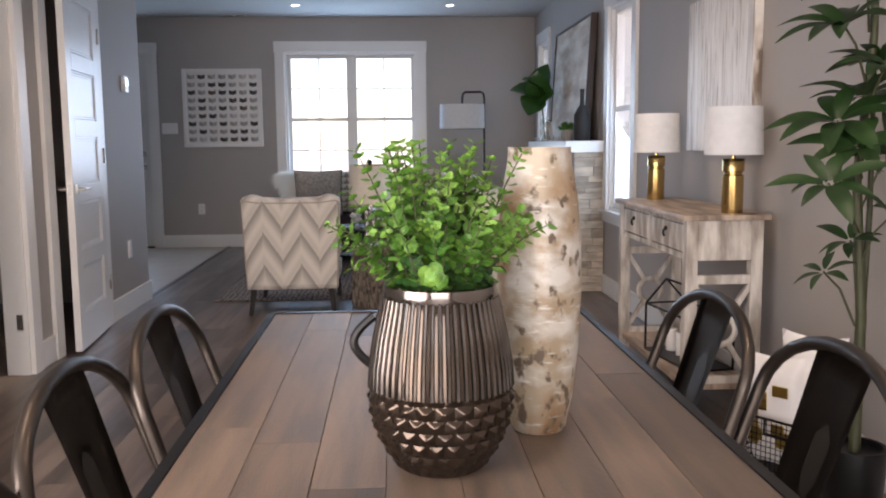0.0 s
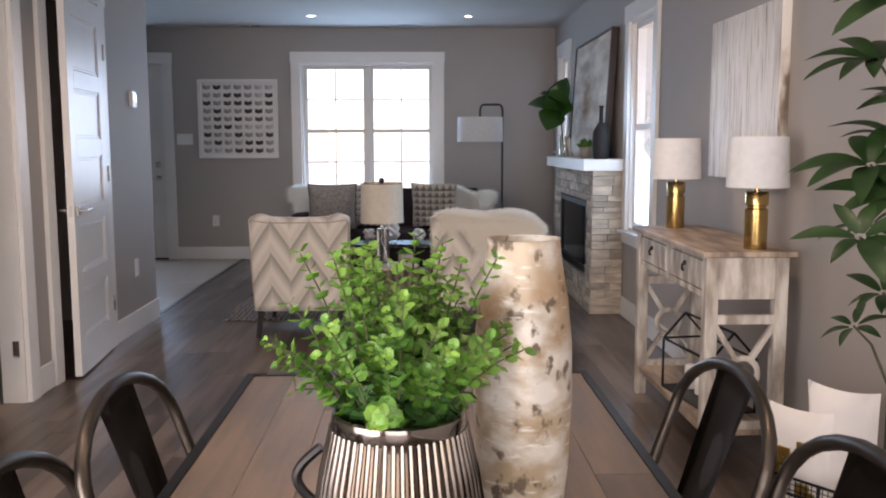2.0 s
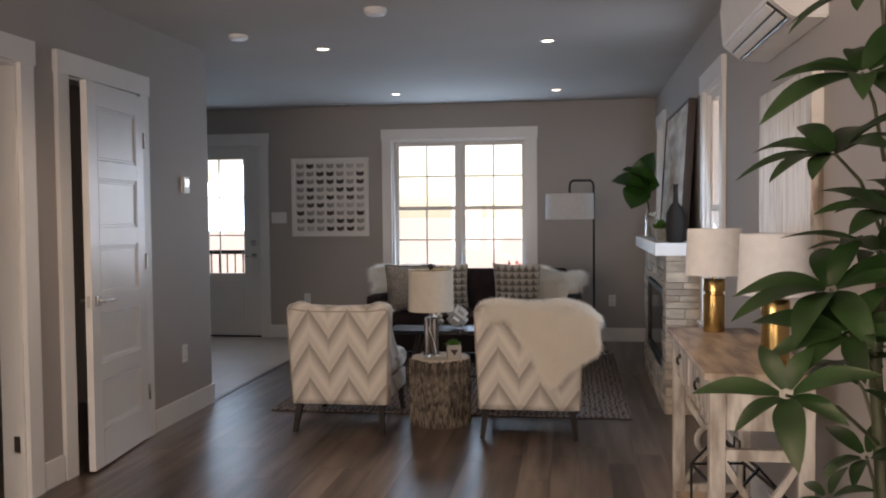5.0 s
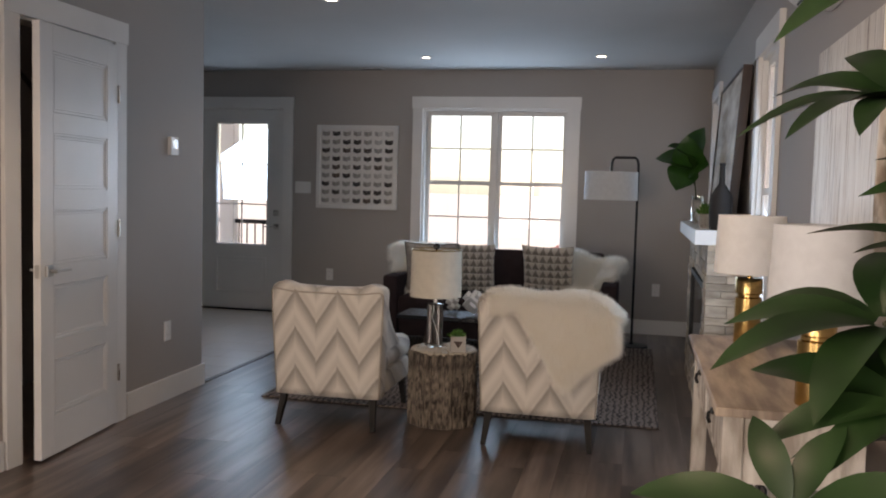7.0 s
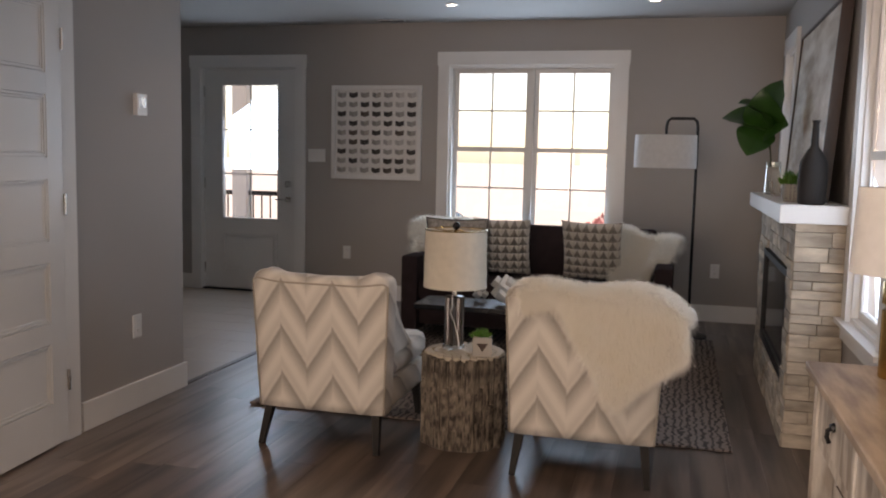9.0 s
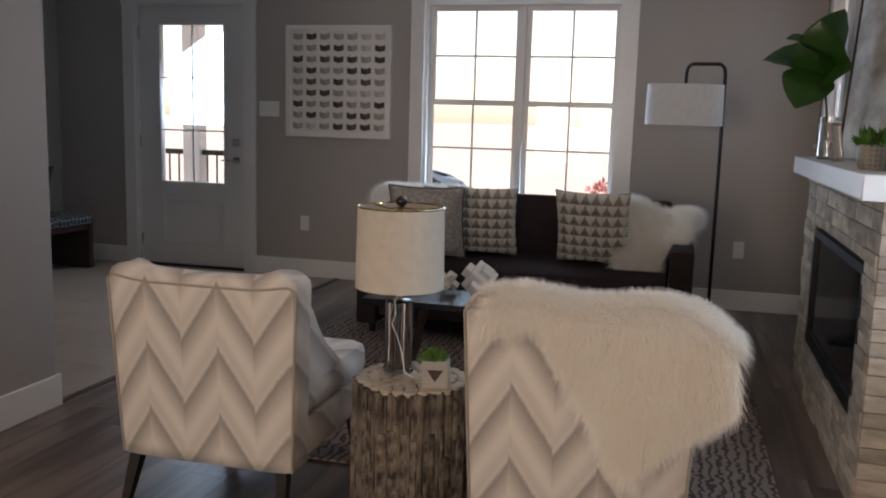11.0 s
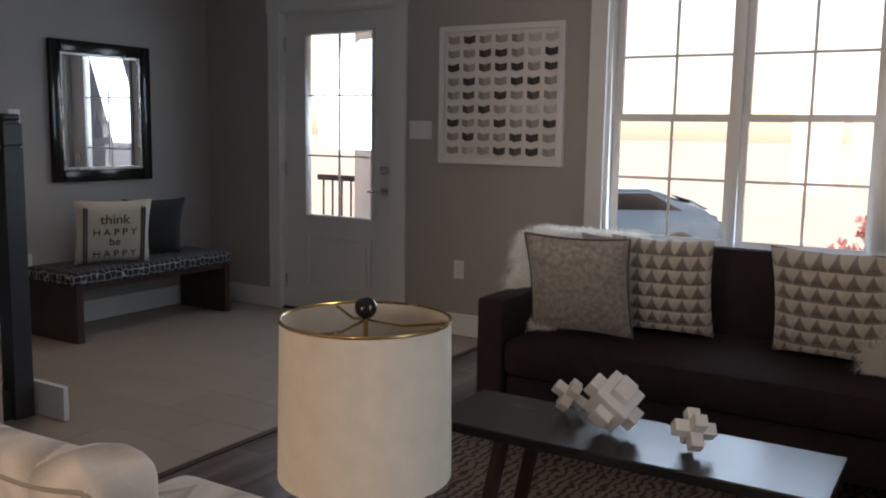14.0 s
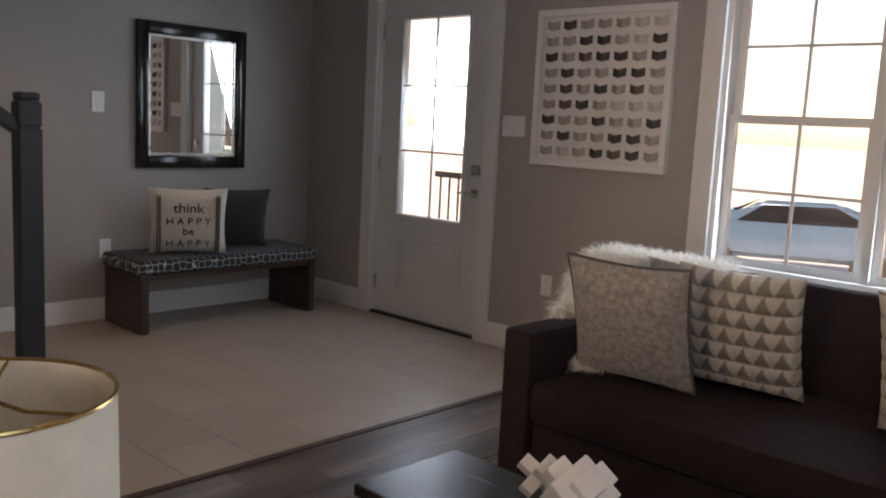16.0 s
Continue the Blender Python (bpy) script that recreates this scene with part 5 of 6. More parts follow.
# ---- dining table ----
TZ, TX0, TX1, TY0, TY1 = 0.715, -0.297, 0.448, 0.62, 2.07
table = thing("dining_table", "long plank-top dining table with black metal edge", "dining table", (0.075, 1.0, 0))
s = Shape()
e = 0.016
s.span(TX0, TX0 + e, TY0, TY1, TZ - 0.045, TZ + 0.002).span(TX1 - e, TX1, TY0, TY1, TZ - 0.045, TZ + 0.002).span(TX0 + e, TX1 - e, TY0, TY0 + e, TZ - 0.045, TZ + 0.002).span(TX0 + e, TX1 - e, TY1 - e, TY1, TZ - 0.045, TZ + 0.002)
s.span(TX0 + e, TX1 - e, TY0 + e, TY1 - e, TZ - 0.045, TZ - 0.012)
s.put("edge", M_BLACK, table)
for x in (TX0 + 0.06, TX1 - 0.06):
    for y in (TY0 + 0.12, TY1 - 0.12):
        Shape().span(x - 0.03, x + 0.03, y - 0.03, y + 0.03, 0, TZ - 0.045, 0.003).put("leg", M_BLACK, table)
rnd = random.Random(12)
nb = 8
bw = (TX1 - TX0 - 2 * e) / nb
for i in range(nb):
    y = TY0 + e
    first = rnd.uniform(0.25, 0.95)
    while y < TY1 - e - 0.01:
        l = min(first, TY1 - e - y)
        first = rnd.uniform(0.55, 1.15)
        if TY1 - e - (y + l) < 0.15:
            l = TY1 - e - y
        Shape().box((0, 0, 0), (bw - 0.0009, l - 0.0009, 0.012), 0.0006).put("board", M_OAK, table).matrix_basis = pose(TX0 + e + (i + 0.5) * bw, y + l / 2, TZ - 0.006 + rnd.uniform(-0.0006, 0.0006))
        y += l
keep(table)


def metal_chair():
    """Faces +x; the back stands at -x."""
    r = thing("metal_chair", "dark gunmetal stacking chair with hoop back", "chair", (0, 0, 0), 0, "metal chairs round the dining table")
    sz = 0.42
    Shape().span(-0.17, 0.17, -0.215, 0.215, sz - 0.025, sz, 0.012).put("seat", M_GUN, r, True)
    hoop = []
    w, top = 0.247, 0.78
    path = [(-w, sz - 0.02), (-w * 1.02, 0.55), (-w * 1.0, 0.64)] + [(w * 1.0 * math.cos(math.pi - k * math.pi / 12), 0.65 + (top - 0.65) * math.sin(k * math.pi / 12)) for k in range(13)] + [(w * 1.0, 0.64), (w * 1.02, 0.55), (w, sz - 0.02)]
    for y, z in path:
        hoop.append((-0.155 - (z - sz) * 0.33, y, z))
    Shape().tube(hoop, 0.0125, 10).put("hoop", M_GUN, r, True)

    def splat(u, v):
        z = sz - 0.01 + v * (top - sz - 0.0)
        ww = 0.066 + 0.026 * v
        a = 2 * u - 1
        return (-0.155 - (z - sz) * 0.33 - 0.016 * (1 - a * a) * math.sin(v * 3.1), a * ww, z)

    bm = grid_surface(splat, 6, 8)
    bmesh.ops.solidify(bm, geom=bm.faces[:], thickness=0.003)
    me = bpy.data.meshes.new("backrest")
    bm.to_mesh(me)
    bm.free()
    me.materials.append(M_GUN)
    me.shade_smooth()
    o = new("backrest", me)
    o.parent = r
    s = Shape()
    m = pose(-0.230, 0, 0.60, 0, -18, 0)
    s.box((0.0, 0, 0), (0.004, 0.055, 0.13), 0.0015, m)
    s.put("embossed_panel", M_GUN, r)
    for sx in (-1, 1):
        for sy in (-1, 1):
            Shape().tube([(sx * 0.145, sy * 0.145, sz - 0.01), (sx * 0.20, sy * 0.195, 0.0)], 0.022, 6, 0.014).put("leg", M_GUN, r)
    s = Shape()
    for sy in (-1, 1):
        s.bar((-0.16, sy * 0.158, 0.30), (0.16, sy * 0.158, 0.30), 0.012)
    s.put("stretcher", M_GUN, r)
    return r


ch = metal_chair()
ch.matrix_basis = pose(-0.205, 1.75, 0)
copy_thing(ch, pose(-0.225, 1.31, 0, 0, 0, 2))
copy_thing(ch, pose(-0.235, 0.80, 0, 0, 0, -2))
copy_thing(ch, pose(0.42, 1.82, 0, 0, 0, 180))
copy_thing(ch, pose(0.445, 1.34, 0, 0, 0, 178))

# ---- vases on the table ----


def planter():
    r = thing("planter_vase", "bronze and silver ribbed vase full of green eucalyptus", "vase", (0.055, 1.055, TZ))
    Z0 = 0.105
    neck = [(0.087, Z0), (0.0855, 0.13), (0.080, 0.165), (0.072, 0.20), (0.069, 0.214)]
    Shape().lathe(neck + [(0.0675, 0.216), (0.062, 0.20), (0.0, 0.19)], seg=72).put("neck", M_POTLOW, r, True)
    Shape().lathe([(0.0695, 0.212), (0.0705, 0.214), (0.0685, 0.228), (0.066, 0.230), (0.062, 0.228), (0.062, 0.20)], seg=72).put("rim", M_POT, r, True)
    s = Shape()
    for k in range(54):
        ca, sa = math.cos(2 * math.pi * k / 54), math.sin(2 * math.pi * k / 54)
        s.tube([(q * ca, q * sa, z) for q, z in neck], 0.0034, 7, 0.0028)
    s.put("ribs", M_POT, r, True)

    def dimple(a, z):
        v = z / 0.0165
        q = abs(((a * 12 / math.pi + 0.5 * (int(v) % 2)) % 1) - 0.5) * 2
        return 0.972 + 0.065 * max(0, 1 - max(q, abs((v % 1) - 0.5) * 2))

    prof = [(0.05 + 0.039 * math.sin(min(1, (k / 64) * 1.15) * math.pi / 2) ** 0.8, k / 64 * Z0) for k in range(65)]
    Shape().lathe(prof, seg=288, fn=dimple).put("studded_bowl", M_POTLOW, r, True)
    s = Shape()
    s.tube([(-0.080 - 0.026 * math.sin(k * math.pi / 10), 0.0, 0.190 - 0.065 * k / 10) for k in range(11)], 0.0055, 8)
    s.put("handle", M_BLACK, r, True)
    rnd = random.Random(21)
    leafm = []
    for k in range(3):
        q = Shape()
        n = 8
        c = q.bm.verts.new((0, 0.5, -0.12))
        ring = [q.bm.verts.new((0.5 * math.sin(2 * math.pi * i / n) * (1 - 0.15 * k), 0.5 - 0.5 * math.cos(2 * math.pi * i / n), 0.06 * math.cos(i * 2.1))) for i in range(n)]
        for i in range(n):
            q.bm.faces.new((c, ring[i], ring[(i + 1) % n]))
        leafm.append(q)
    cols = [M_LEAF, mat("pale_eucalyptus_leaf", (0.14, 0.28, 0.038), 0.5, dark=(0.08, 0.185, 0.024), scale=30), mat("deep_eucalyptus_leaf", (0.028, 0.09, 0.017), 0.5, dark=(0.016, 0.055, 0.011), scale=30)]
    groups = [Shape() for _ in cols]
    stems = Shape()
    tmpl = []
    for q in leafm:
        q.bm.verts.ensure_lookup_table()
        q.bm.verts.index_update()
        tmpl.append(([v.co.copy() for v in q.bm.verts], [[v.index for v in f.verts] for f in q.bm.faces]))
        q.bm.free()

    def leaf(g, p, d, up, size):
        y = d.normalized()
        x = y.cross(up).normalized()
        z = x.cross(y)
        vs, fs = rnd.choice(tmpl)
        nv = [g.bm.verts.new(p + (x * v.x + y * v.y + z * v.z) * size) for v in vs]
        for f in fs:
            g.bm.faces.new([nv[i] for i in f])

    for k in range(84):
        a = rnd.uniform(0, 2 * math.pi)
        lean = abs(rnd.gauss(0, 0.5)) + 0.03
        lean = min(lean, 1.12)
        l = rnd.uniform(0.085, 0.145) * (1.0 if lean > 0.45 else 1.3)
        p0 = Vector((0.04 * math.cos(a) * rnd.random(), 0.04 * math.sin(a) * rnd.random(), 0.205))
        d = Vector((math.cos(a) * math.sin(lean), math.sin(a) * math.sin(lean), math.cos(lean)))
        pts = [p0 + d * l * t + Vector((0, 0, 0.02 * math.sin(t * 2.5) - 0.012 * t * t * (lean > 0.9))) for t in (0, 0.25, 0.5, 0.75, 1)]
        stems.tube(pts, 0.0016, 5, 0.0008)
        n = int(l / 0.0115)
        for i in range(1, n + 1):
            t = i / n
            q = t * 4
            j = min(int(q), 3)
            c = pts[j].lerp(pts[j + 1], q - j)
            tw = i * 1.4 + k
            o = d.orthogonal().normalized()
            o2 = d.cross(o)
            for sgn in (0, math.pi):
                sd = o * math.cos(tw + sgn) + o2 * math.sin(tw + sgn)
                size = (0.023 - 0.011 * t) * rnd.uniform(0.8, 1.2)
                # Deeper green is likelier near the stem's base, paler green towards its tip.
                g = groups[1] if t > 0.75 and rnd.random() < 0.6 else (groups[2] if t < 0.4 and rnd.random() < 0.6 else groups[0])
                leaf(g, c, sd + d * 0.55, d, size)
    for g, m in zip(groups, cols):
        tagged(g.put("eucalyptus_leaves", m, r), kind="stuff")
    stems.put("stems", M_STEM, r)


planter()
r = thing("tall_vase", "tall aged mercury-glass vase in gold and silver", "vase", (0.198, 1.185, TZ))
Shape().lathe([(0.034, 0), (0.038, 0.006), (0.047, 0.05), (0.0545, 0.12), (0.058, 0.20), (0.057, 0.27), (0.052, 0.32), (0.0445, 0.365), (0.042, 0.388), (0.0425, 0.391), (0.038, 0.391), (0.038, 0.36), (0.045, 0.30), (0.0, 0.05)], seg=56).put("body", M_MERC, r, True)

# ---- basket, pillows, tall plant ----


def wire_basket():
    r = thing("wire_basket", "black wire basket holding cushions", "basket", (1.33, 2.755, 0), -54.5)
    w, d, h = 0.13, 0.12, 0.205
    s = Shape()
    for z in (0.008, h):
        s.tube([(-w, -d, z), (w, -d, z), (w, d, z), (-w, d, z), (-w, -d, z)], 0.005, 6)
    s.put("rim", M_BLACK, r)
    s = Shape()
    t = 0.0022
    for k in range(1, 11):
        z = k * h / 11
        for y in (-d, d):
            s.bar((-w, y, z), (w, y, z), t)
        for x in (-w, w):
            s.bar((x, -d, z), (x, d, z), t)
    for k in range(0, 16):
        x = -w + 2 * w * k / 15
        for y in (-d, d):
            s.bar((x, y, 0), (x, y, h), t)
        s.bar((x, -d, 0.006), (x, d, 0.006), t)
    for k in range(1, 18):
        y = -d + 2 * d * k / 18
        for x in (-w, w):
            s.bar((x, y, 0), (x, y, h), t)
        s.bar((-w, y, 0.006), (w, y, 0.006), t)
    tagged(s.put("wire_mesh", M_BLACK, r), kind="stuff")
    for y in (-d, d):
        q = Shape()
        q.tube([(-0.05, y, h), (-0.05, y * 1.03, h - 0.05), (0.05, y * 1.03, h - 0.05), (0.05, y, h)], 0.005, 6)
        q.put("handle", M_BLACK, r)


wire_basket()
c1 = cushion("spotted_pillow", "white pillow with gold foil blots and black dots", M_GOLDW, (1.275, 2.80, 0.012), 0.22, 0.40, 0.10, 4, -52)
s = Shape()
rnd = random.Random(4)
for k in range(7):
    s.box((rnd.uniform(-0.07, 0.07), -0.05, rnd.uniform(0.10, 0.33)), (rnd.uniform(0.03, 0.06), 0.006, rnd.uniform(0.03, 0.07)), 0.002)
s.put("gold_blot", M_GOLD, c1).matrix_basis = pose(0, 0, 0, 4)
cushion("white_pillow", "white satin pillow with pale folds", M_GOLDW, (1.375, 2.735, 0.012), 0.22, 0.48, 0.10, 3, -50)


def umbrella_plant():
    r = thing("umbrella_plant", "tall artificial umbrella plant in a dark pot", "plant", (1.34, 2.42, 0))
    Shape().lathe([(0.07, 0), (0.08, 0.02), (0.09, 0.2), (0.09, 0.22), (0.08, 0.22), (0.078, 0.2), (0.0, 0.2)], seg=32).put("pot", M_BLACK, r, True)
    tr = Shape()
    tr.tube([(0, 0, 0.2), (0.012, 0.02, 0.6), (-0.01, 0.04, 1.0), (0.015, 0.03, 1.4), (0.0, 0.02, 1.95)], 0.017, 10, 0.009)
    tr.tube([(0.012, 0.02, 0.5), (0.05, 0.07, 0.9), (0.05, 0.09, 1.5)], 0.011, 8, 0.006)
    tr.put("trunk", M_STEM, r, True)
    rnd = random.Random(33)
    heads = PLANT_HEADS
    stems = Shape()
    for hx, hy, hz, size, nl in heads:
        base = Vector((0.0, 0.03, max(0.45, hz - 0.16)))
        hp = Vector((hx, hy, hz))
        stems.tube([base, base.lerp(hp, 0.5) + Vector((0, 0, 0.03)), hp], 0.004, 6, 0.003)
        out = Vector((hx, hy, 0.0))
        out = out.normalized() if out.length > 0.02 else Vector((-1, -0.3, 0)).normalized()
        axis = (out * 0.35 + Vector((rnd.uniform(-0.2, 0.1), rnd.uniform(-0.4, 0.0), 1.0))).normalized()
        o = axis.orthogonal().normalized()
        o2 = axis.cross(o)
        stems.ball(hp, 0.004, 1)
        for k in range(nl):
            a = 2 * math.pi * k / nl + rnd.uniform(-0.2, 0.2)
            d = (o * math.cos(a) + o2 * math.sin(a)) * 0.97 + axis * rnd.uniform(0.0, 0.45)
            l = size * rnd.uniform(0.75, 1.15)
            q = Shape()
            leaf_blade(q, hp + d * 0.012, hp + d * l + Vector((0, 0, -0.18 * l)), axis, l * 0.15, 8, 0.10)
            q.put("leaf", M_LEAF2, r, True)
    stems.put("stems", M_STEM, r)


PLANT_HEADS = [(-0.11, -0.04, 1.42, 0.20, 9), (-0.07, -0.06, 1.57, 0.20, 9), (-0.12, -0.05, 1.16, 0.20, 9), (-0.01, 0.03, 1.23, 0.17, 8), (-0.25, -0.27, 1.00, 0.155, 7), (-0.03, 0.02, 0.82, 0.12, 7), (-0.10, 0.03, 0.73, 0.10, 6), (0.03, -0.08, 1.07, 0.16, 8), (0.05, 0.06, 1.33, 0.15, 8), (-0.02, 0.0, 1.74, 0.18, 9), (-0.06, 0.05, 1.00, 0.13, 8), (0.04, -0.06, 0.90, 0.13, 7), (-0.12, -0.16, 1.09, 0.17, 8), (-0.02, -0.10, 1.30, 0.17, 8)]
umbrella_plant()

# ---- foyer ----
r = thing("wall_mirror", "square mirror in a wide glossy black frame", "mirror", (XW, 8.69, 0.91))
y0, y1, z0, z1, w = 8.31, 9.07, 0.915, 1.80, 0.075
s = Shape()
for a, b, c, d in ((y0, y0 + w, z0, z1), (y1 - w, y1, z0, z1), (y0 + w, y1 - w, z0, z0 + w), (y0 + w, y1 - w, z1 - w, z1)):
    s.span(XW, XW + 0.035, a, b, c, d, 0.008)
s.put("frame", mat("glossy_black_frame", (0.014, 0.013, 0.013), 0.15), r, True)
s = Shape()
w2 = w + 0.018
for a, b, c, d in ((y0 + w, y0 + w2, z0 + w, z1 - w), (y1 - w2, y1 - w, z0 + w, z1 - w), (y0 + w2, y1 - w2, z0 + w, z0 + w2), (y0 + w2, y1 - w2, z1 - w2, z1 - w)):
    s.span(XW, XW + 0.022, a, b, c, d, 0.003)
s.put("inner_bevel", M_STEEL, r)
Shape().span(XW, XW + 0.014, y0 + w2, y1 - w2, z0 + w2, z1 - w2).put("glass", M_MIRROR, r)
keep(r)

r = thing("bench", "dark wooden bench with black and white lattice cushion top", "bench", (-3.98, 8.7, 0))
for a in (8.09, 9.265):
    Shape().span(-4.19, -3.74, a, a + 0.05, 0, 0.37, 0.004).put("side_panel", M_DARKWOOD, r)
Shape().span(-4.19, -3.75, 8.14, 9.265, 0.31, 0.34).put("rail", M_DARKWOOD, r)
Shape().span(-4.20, -3.73, 8.07, 9.33, 0.34, 0.425, 0.025).put("cushion_top", M_BENCH, r, True)
keep(r)
p1 = cushion("printed_pillow", "cream canvas pillow printed think HAPPY be HAPPY", M_CAN, (-3.90, 8.47, 0.425), 0.45, 0.42, 0.12, 15, 62)
s = Shape()
for x in (-0.175, -0.16, 0.16, 0.175):
    Shape().box((x, -0.032, 0.2), (0.008, 0.05, 0.36)).put("stripe", M_STRIPE, p1).matrix_basis = pose(0, 0, 0, 15)


def words(text, size, z, parent):
    cu = bpy.data.curves.new("lettering", "FONT")
    cu.body, cu.size, cu.align_x, cu.extrude = text, size, "CENTER", 0.001
    ob = new("lettering_source", cu)
    me = bpy.data.meshes.new_from_object(ob.evaluated_get(bpy.context.evaluated_depsgraph_get()))
    bpy.data.objects.remove(ob)
    me.materials.append(M_INK)
    o = new("lettering", me)
    o.parent = parent
    o.matrix_basis = pose(0, 0, 0, 15) @ pose(0, -0.0635, z, 90, 0, 0)
    return o


words("think", 0.085, 0.285, p1)
words("H A P P Y", 0.062, 0.21, p1)
words("be", 0.07, 0.145, p1)
words("H A P P Y", 0.062, 0.07, p1)
p2 = cushion("fur_pillow", "black fur pillow leaning on the wall", M_FURB, (-4.02, 8.86, 0.425), 0.42, 0.40, 0.12, 16, 70)
src = cushion_shape(0.42, 0.40, 0.12)
bmesh.ops.recalc_face_normals(src.bm, faces=src.bm.faces)
fur(p2, src.bm, M_FURB, 3500, 0.03, 9).matrix_basis = pose(0, 0, 0, 16)
src.bm.free()

# ---- stairs ----
r = tagged(thing("stairs", "carpeted dark stairs with charcoal newel and rail", "stairs", (-3.4, 6.5, 0)), kind="structure")
for k in range(11):
    y = 7.10 - k * 0.25
    Shape().span(-4.25, -2.93, y - 0.25, y, 0, 0.18 * (k + 1) - 0.03).put("riser", M_TRIM, r)
    Shape().span(-4.25, -2.92, y - 0.25, y + 0.02, 0.18 * (k + 1) - 0.03, 0.18 * (k + 1), 0.004).put("tread", M_NEWEL, r)
Shape().span(-2.93, -2.82, 6.45, 7.175, 0.0, 0.13, 0.003).put("stringer", M_NEWEL, r)
s = Shape()
s.span(-2.875, -2.785, 7.09, 7.18, 0, 1.17, 0.004).span(-2.867, -2.793, 7.098, 7.172, 1.17, 1.18).span(-2.875, -2.785, 7.09, 7.18, 1.18, 1.275, 0.006).span(-2.867, -2.793, 7.098, 7.172, 1.275, 1.283).span(-2.872, -2.788, 7.093, 7.177, 1.283, 1.315, 0.012)
s.put("newel", M_NEWEL, r)
Shape().bar((-2.83, 7.10, 1.17), (-2.83, 5.6, 2.25), 0.06, 0.055, 0.008).put("handrail", M_NEWEL, r)
for k in range(6):
    y = 6.98 - k * 0.125
    Shape().rod((-2.83, y, 0.12), (-2.83, y, 1.14 + (7.10 - y) * 0.72), 0.008, 8).put("baluster", M_BLACK, r)
keep(r)

# ---- outdoors ----
ground = structure(Shape().box((0, 0, -1.25), (900, 900, 0.1)), "ground", M_GRAVEL, "pale gravel yard and street", "ground")
structure(Shape().span(3.5, 40, 12.5, 22.5, -1.2, -1.16), "lawn", M_GRASS, "green lawn strip", "lawn")
structure(Shape().span(-4.6, -1.9, YF + 0.16, 11.3, -1.2, -0.03), "porch", M_CONC, "concrete porch deck", "porch")
r = thing("porch_railing", "black metal porch railing with white posts", "railing", (-3.2, 11.2, -0.03))
s = Shape()
s.span(-4.5, -2.0, 11.18, 11.22, 0.82, 0.87).span(-4.5, -2.0, 11.19, 11.21, 0.05, 0.08)
for k in range(24):
    s.span(-4.45 + k * 0.105, -4.437 + k * 0.105, 11.193, 11.207, 0.08, 0.82)
s.put("rail", M_BLACK, r)
for x in (-3.95, -2.0):
    Shape().span(x - 0.09, x + 0.09, 11.13, 11.27, -0.03, 2.6, 0.005).put("post", M_TRIM, r)
keep(r)
structure(Shape().span(-4.8, -1.7, YF + 0.16, 11.4, 2.55, 2.7), "porch_roof", M_TRIM, "white porch soffit", "roof")


def far_house(at, w, d, h, material, cols, label):
    r = thing("house", label, "house", at)
    Shape().span(-w / 2, w / 2, -d / 2, d / 2, 0, h).put("wall", material, r)
    s = Shape()
    v = [s.bm.verts.new(p) for p in ((-w / 2 - 0.4, -d / 2 - 0.4, h), (w / 2 + 0.4, -d / 2 - 0.4, h), (w / 2 + 0.4, d / 2 + 0.4, h), (-w / 2 - 0.4, d / 2 + 0.4, h), (-w / 2 - 0.4, 0, h + 2.4), (w / 2 + 0.4, 0, h + 2.4))]
    for f in ((0, 1, 5, 4), (2, 3, 4, 5), (0, 4, 3), (1, 2, 5), (3, 2, 1, 0)):
        s.bm.faces.new([v[i] for i in f])
    s.put("roof", M_GRAVEL, r)
    for i in range(cols):
        for z in (1.3, 4.0):
            x = -w / 2 + w * (i + 0.5) / cols
            win = Shape().span(x - 0.55, x + 0.55, -d / 2 - 0.06, -d / 2, z - 0.08, z + 1.4).put("window", M_TRIM, r)
            Shape().span(x - 0.45, x + 0.45, -d / 2 - 0.07, -d / 2 - 0.061, z + 0.02, z + 1.3).put("window_glass", M_BGLASS, r)
    return r


far_house((7.2, 32, -1.2), 11, 8, 6, M_HOUSE2, 4, "tan two-storey house across the street")
far_house((24, 27, -1.2), 16, 8, 6, M_HOUSE, 5, "blue-grey two-storey house across the street")
far_house((-48, 34, -1.2), 10, 8, 6, M_HOUSE2, 3, "tan two-storey house across the street")


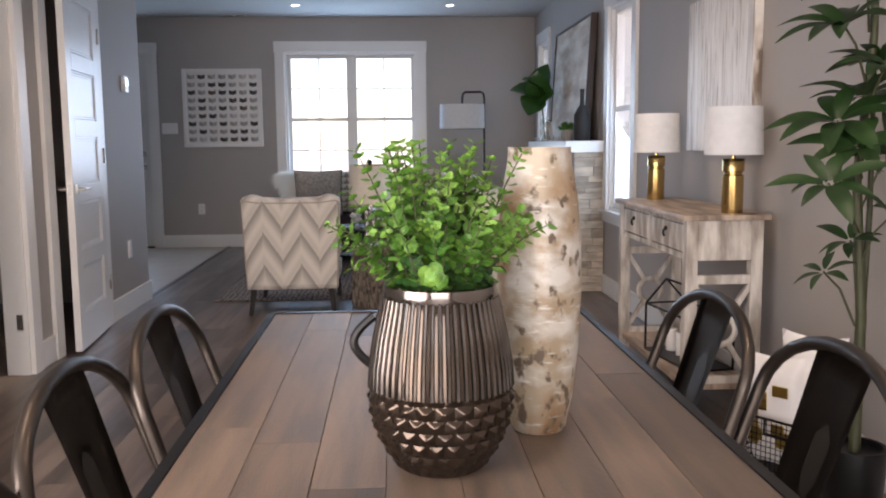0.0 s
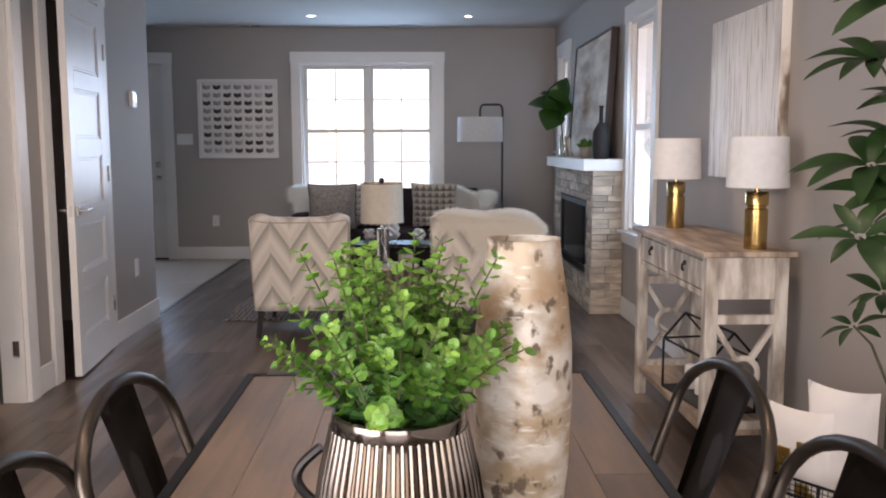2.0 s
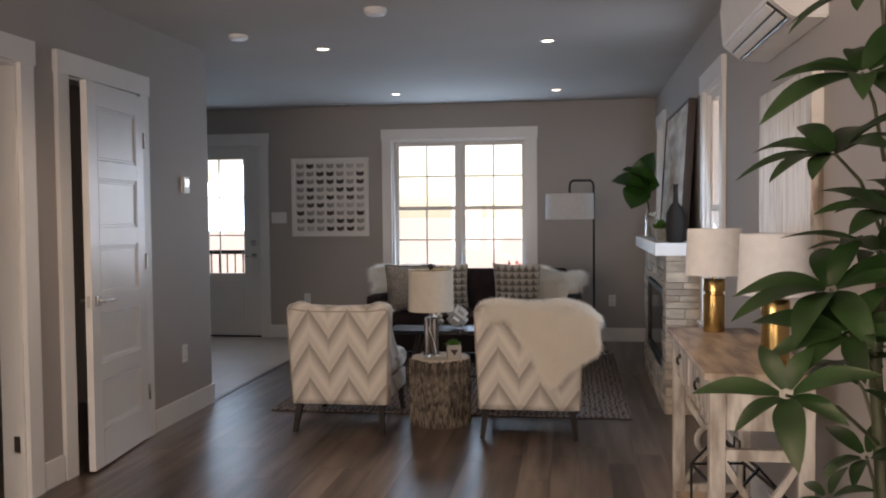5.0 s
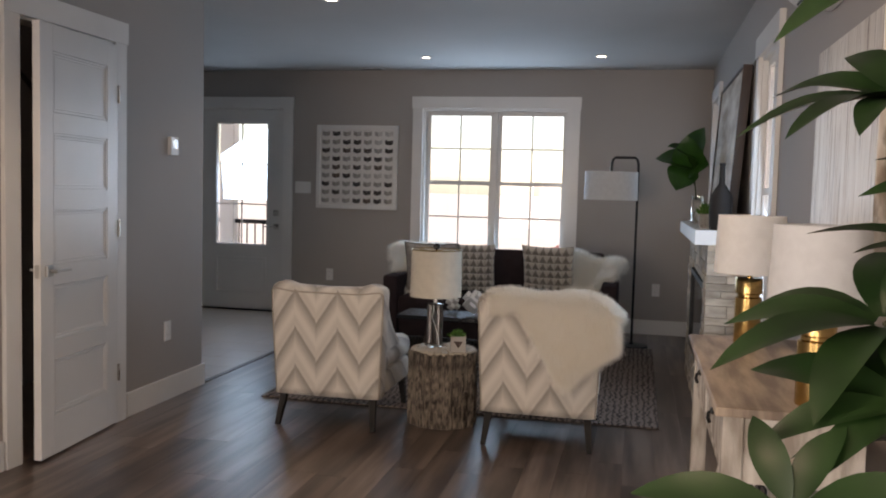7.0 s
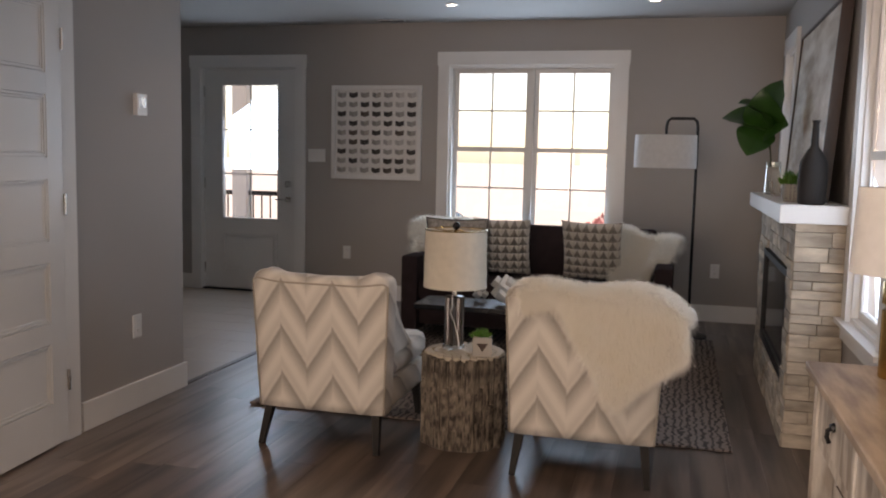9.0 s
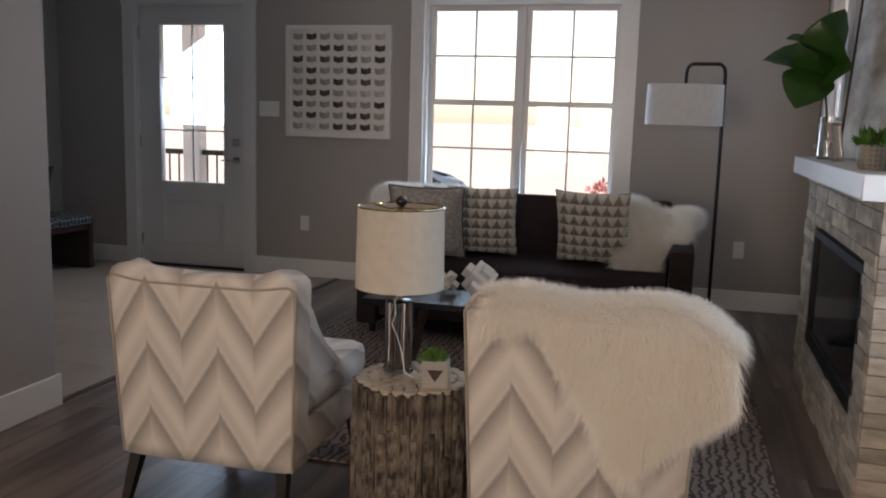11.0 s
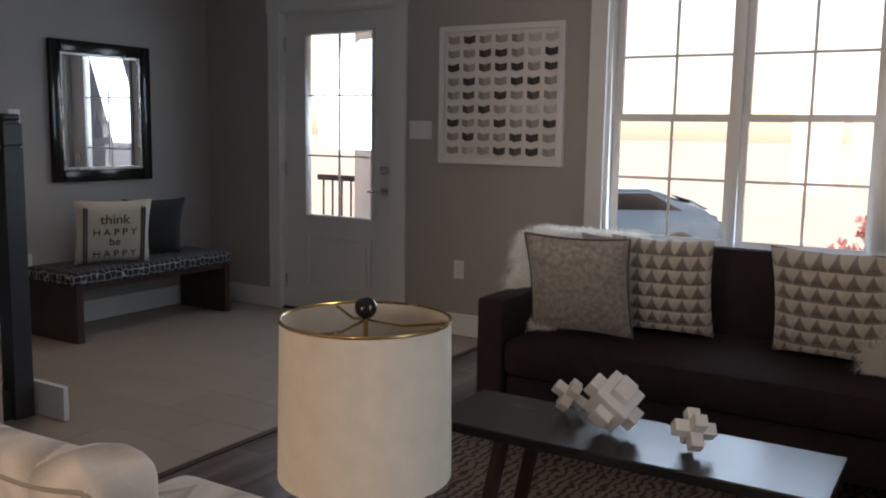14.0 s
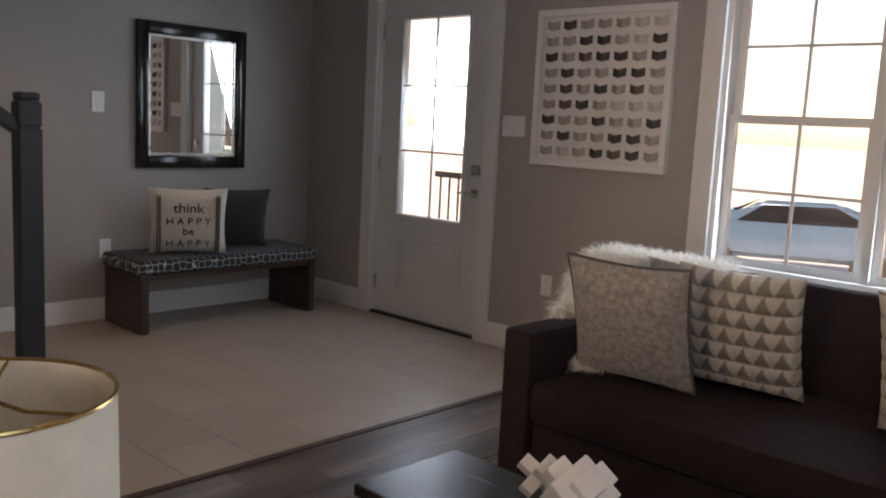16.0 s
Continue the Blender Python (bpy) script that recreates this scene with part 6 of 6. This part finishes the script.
def car(at, turn):
    r = thing("car", "parked blue-grey hatchback car", "car", at, turn)
    prof = [(-2.1, 0.35), (-2.12, 0.75), (-1.95, 0.95), (-1.2, 1.02), (-0.55, 1.42), (0.75, 1.45), (1.6, 1.05), (2.05, 0.95), (2.1, 0.4)]
    s = Shape()
    A = [s.bm.verts.new((x, -0.85, z)) for x, z in prof]
    B = [s.bm.verts.new((x, 0.85, z)) for x, z in prof]
    n = len(prof)
    for i in range(n):
        s.bm.faces.new((A[i], A[(i + 1) % n], B[(i + 1) % n], B[i]))
    s.bm.faces.new(A)
    s.bm.faces.new(B[::-1])
    bmesh.ops.bevel(s.bm, geom=s.bm.edges[:], offset=0.09, segments=3, affect="EDGES")
    s.put("body", M_CAR, r, True)
    for y in (-0.855, 0.855):
        s = Shape()
        P = [(-0.95, 1.02), (-0.5, 1.34), (0.7, 1.37), (1.3, 1.06)]
        f = [s.bm.verts.new((x, y, z)) for x, z in P]
        g = [s.bm.verts.new((x, y * 0.985, z)) for x, z in P]
        s.bm.faces.new(f)
        s.bm.faces.new(g[::-1])
        for i in range(4):
            s.bm.faces.new((f[i], g[i], g[(i + 1) % 4], f[(i + 1) % 4]))
        s.put("side_window", M_BGLASS, r)
    for x in (-1.3, 1.3):
        for y in (-0.82, 0.82):
            Shape().rod((x, y - 0.1, 0.32), (x, y + 0.1, 0.32), 0.32, 24).put("wheel", M_TYRE, r, True)


car((-5.7, 22.0, -1.2), 20)


def shrub(at, rad, material, seed, label):
    r = thing("shrub", label, "shrub", at)
    s = Shape()
    rnd = random.Random(seed)
    for k in range(9):
        a = rnd.uniform(0, 6.28)
        s.tube([(0, 0, 0), (rad * 0.6 * math.cos(a), rad * 0.6 * math.sin(a), rad * rnd.uniform(0.7, 1.4))], 0.02, 5, 0.005)
    s.put("branches", M_DARKWOOD, r)
    s = Shape()
    for k in range(160):
        a, e = rnd.uniform(0, 6.28), rnd.uniform(0, 1.4)
        q = rad * rnd.uniform(0.4, 1.05)
        tuft(s, (q * math.cos(a) * math.cos(e), q * math.sin(a) * math.cos(e), 0.15 + q * math.sin(e) * 1.2), 10, 0.16, 1.5, rnd, 0.03)
    tagged(s.put("leaves", material, r), kind="stuff")


shrub((-0.6, 21.5, -1.2), 0.9, M_SHRUB, 2, "reddish shrub by the street")
shrub((0.9, 22.5, -1.2), 0.8, M_SHRUB, 7, "reddish shrub by the street")

# ---- pieces of the fireplace, floor and foyer ----


def stones():
    rnd = random.Random(17)
    x0, y0, y1, top = 1.325, 6.385, 8.03, 1.03
    a, b, c, d = 6.57, 7.72, 0.265, 0.795
    z = 0.0
    while z < top - 0.012:
        h = min(rnd.choice((0.042, 0.05, 0.058, 0.068)), top - z)
        if top - z - h < 0.03:
            h = top - z
        spans = [(y0, y1)]
        if z + h > c + 0.002 and z < d - 0.002:
            spans = [(y0, a - 0.001), (b + 0.001, y1)]
        for lo, hi in spans:
            y = lo
            while y < hi - 0.004:
                l = min(rnd.uniform(0.13, 0.32), hi - y)
                if hi - y - l < 0.07:
                    l = hi - y
                zz0, zz1 = z, z + h
                if len(spans) == 1 and z < c < z + h:
                    zz1 = z + h
                pr = rnd.uniform(0, 0.012)
                o = Shape().box((0, 0, 0), (0.028, l - 0.002, zz1 - zz0 - 0.002), 0.003).put("stone", M_STONE, fireplace_ob)
                o.matrix_basis = fireplace_ob.matrix_world.inverted() @ pose(x0 + 0.012 - pr, y + l / 2, (zz0 + zz1) / 2)
                y += l
        x = x0
        while x < XR - 0.004:
            l = min(rnd.uniform(0.08, 0.2), XR - x)
            if XR - x - l < 0.05:
                l = XR - x
            pr = rnd.uniform(0, 0.010)
            o = Shape().box((0, 0, 0), (l - 0.002, 0.028, h - 0.002), 0.003).put("stone", M_STONE, fireplace_ob)
            o.matrix_basis = fireplace_ob.matrix_world.inverted() @ pose(x + l / 2 - 0.006, y0 + 0.008 - pr, z + h / 2)
            x += l
        z += h


stones()


def planks():
    rnd = random.Random(3)
    w = 0.15
    n = int((XR + 1.79) / w) + 1
    cache = {}
    for i in range(n):
        xa = -1.79 + i * w
        xb = min(xa + w, XR)
        y = YB + 0.02
        l = rnd.uniform(0.4, 1.3)
        while y < YF - 0.001:
            ll = min(l, YF - y)
            key = (round(xb - xa, 3), round(ll, 3))
            if key not in cache:
                cache[key] = Shape().box((0, 0, 0), (xb - xa - 0.0006, ll - 0.0006, 0.008), 0.0004).mesh("plank", M_PLANK)
            o = new("plank", cache[key])
            o.parent = floor
            o.matrix_basis = pose((xa + xb) / 2, y + ll / 2, -0.004)
            y += ll
            l = 1.22


planks()


def tiles():
    rnd = random.Random(6)
    full = Shape().box((0, 0, 0), (0.598, 0.298, 0.008), 0.0015).mesh("tile", M_TILE)
    row = 0
    y = 6.53
    while y < YF + 0.3:
        x = -1.81 - 0.3 + (0.3 if row % 2 else 0)
        while x > XW - 0.6:
            x0, x1, ya, yb = max(x - 0.3, XW), min(x + 0.3, -1.811), max(y - 0.15, 6.43), min(y + 0.15, YF)
            if x1 - x0 > 0.02 and yb - ya > 0.02:
                me = full if (x1 - x0 > 0.599 and yb - ya > 0.299) else Shape().box((0, 0, 0), (x1 - x0 - 0.002, yb - ya - 0.002, 0.008), 0.0015).mesh("tile", M_TILE)
                o = new("tile", me)
                o.parent = floor_foyer
                o.matrix_basis = pose((x0 + x1) / 2, (ya + yb) / 2, -0.004)
            x -= 0.6
        y += 0.3
        row += 1


tiles()
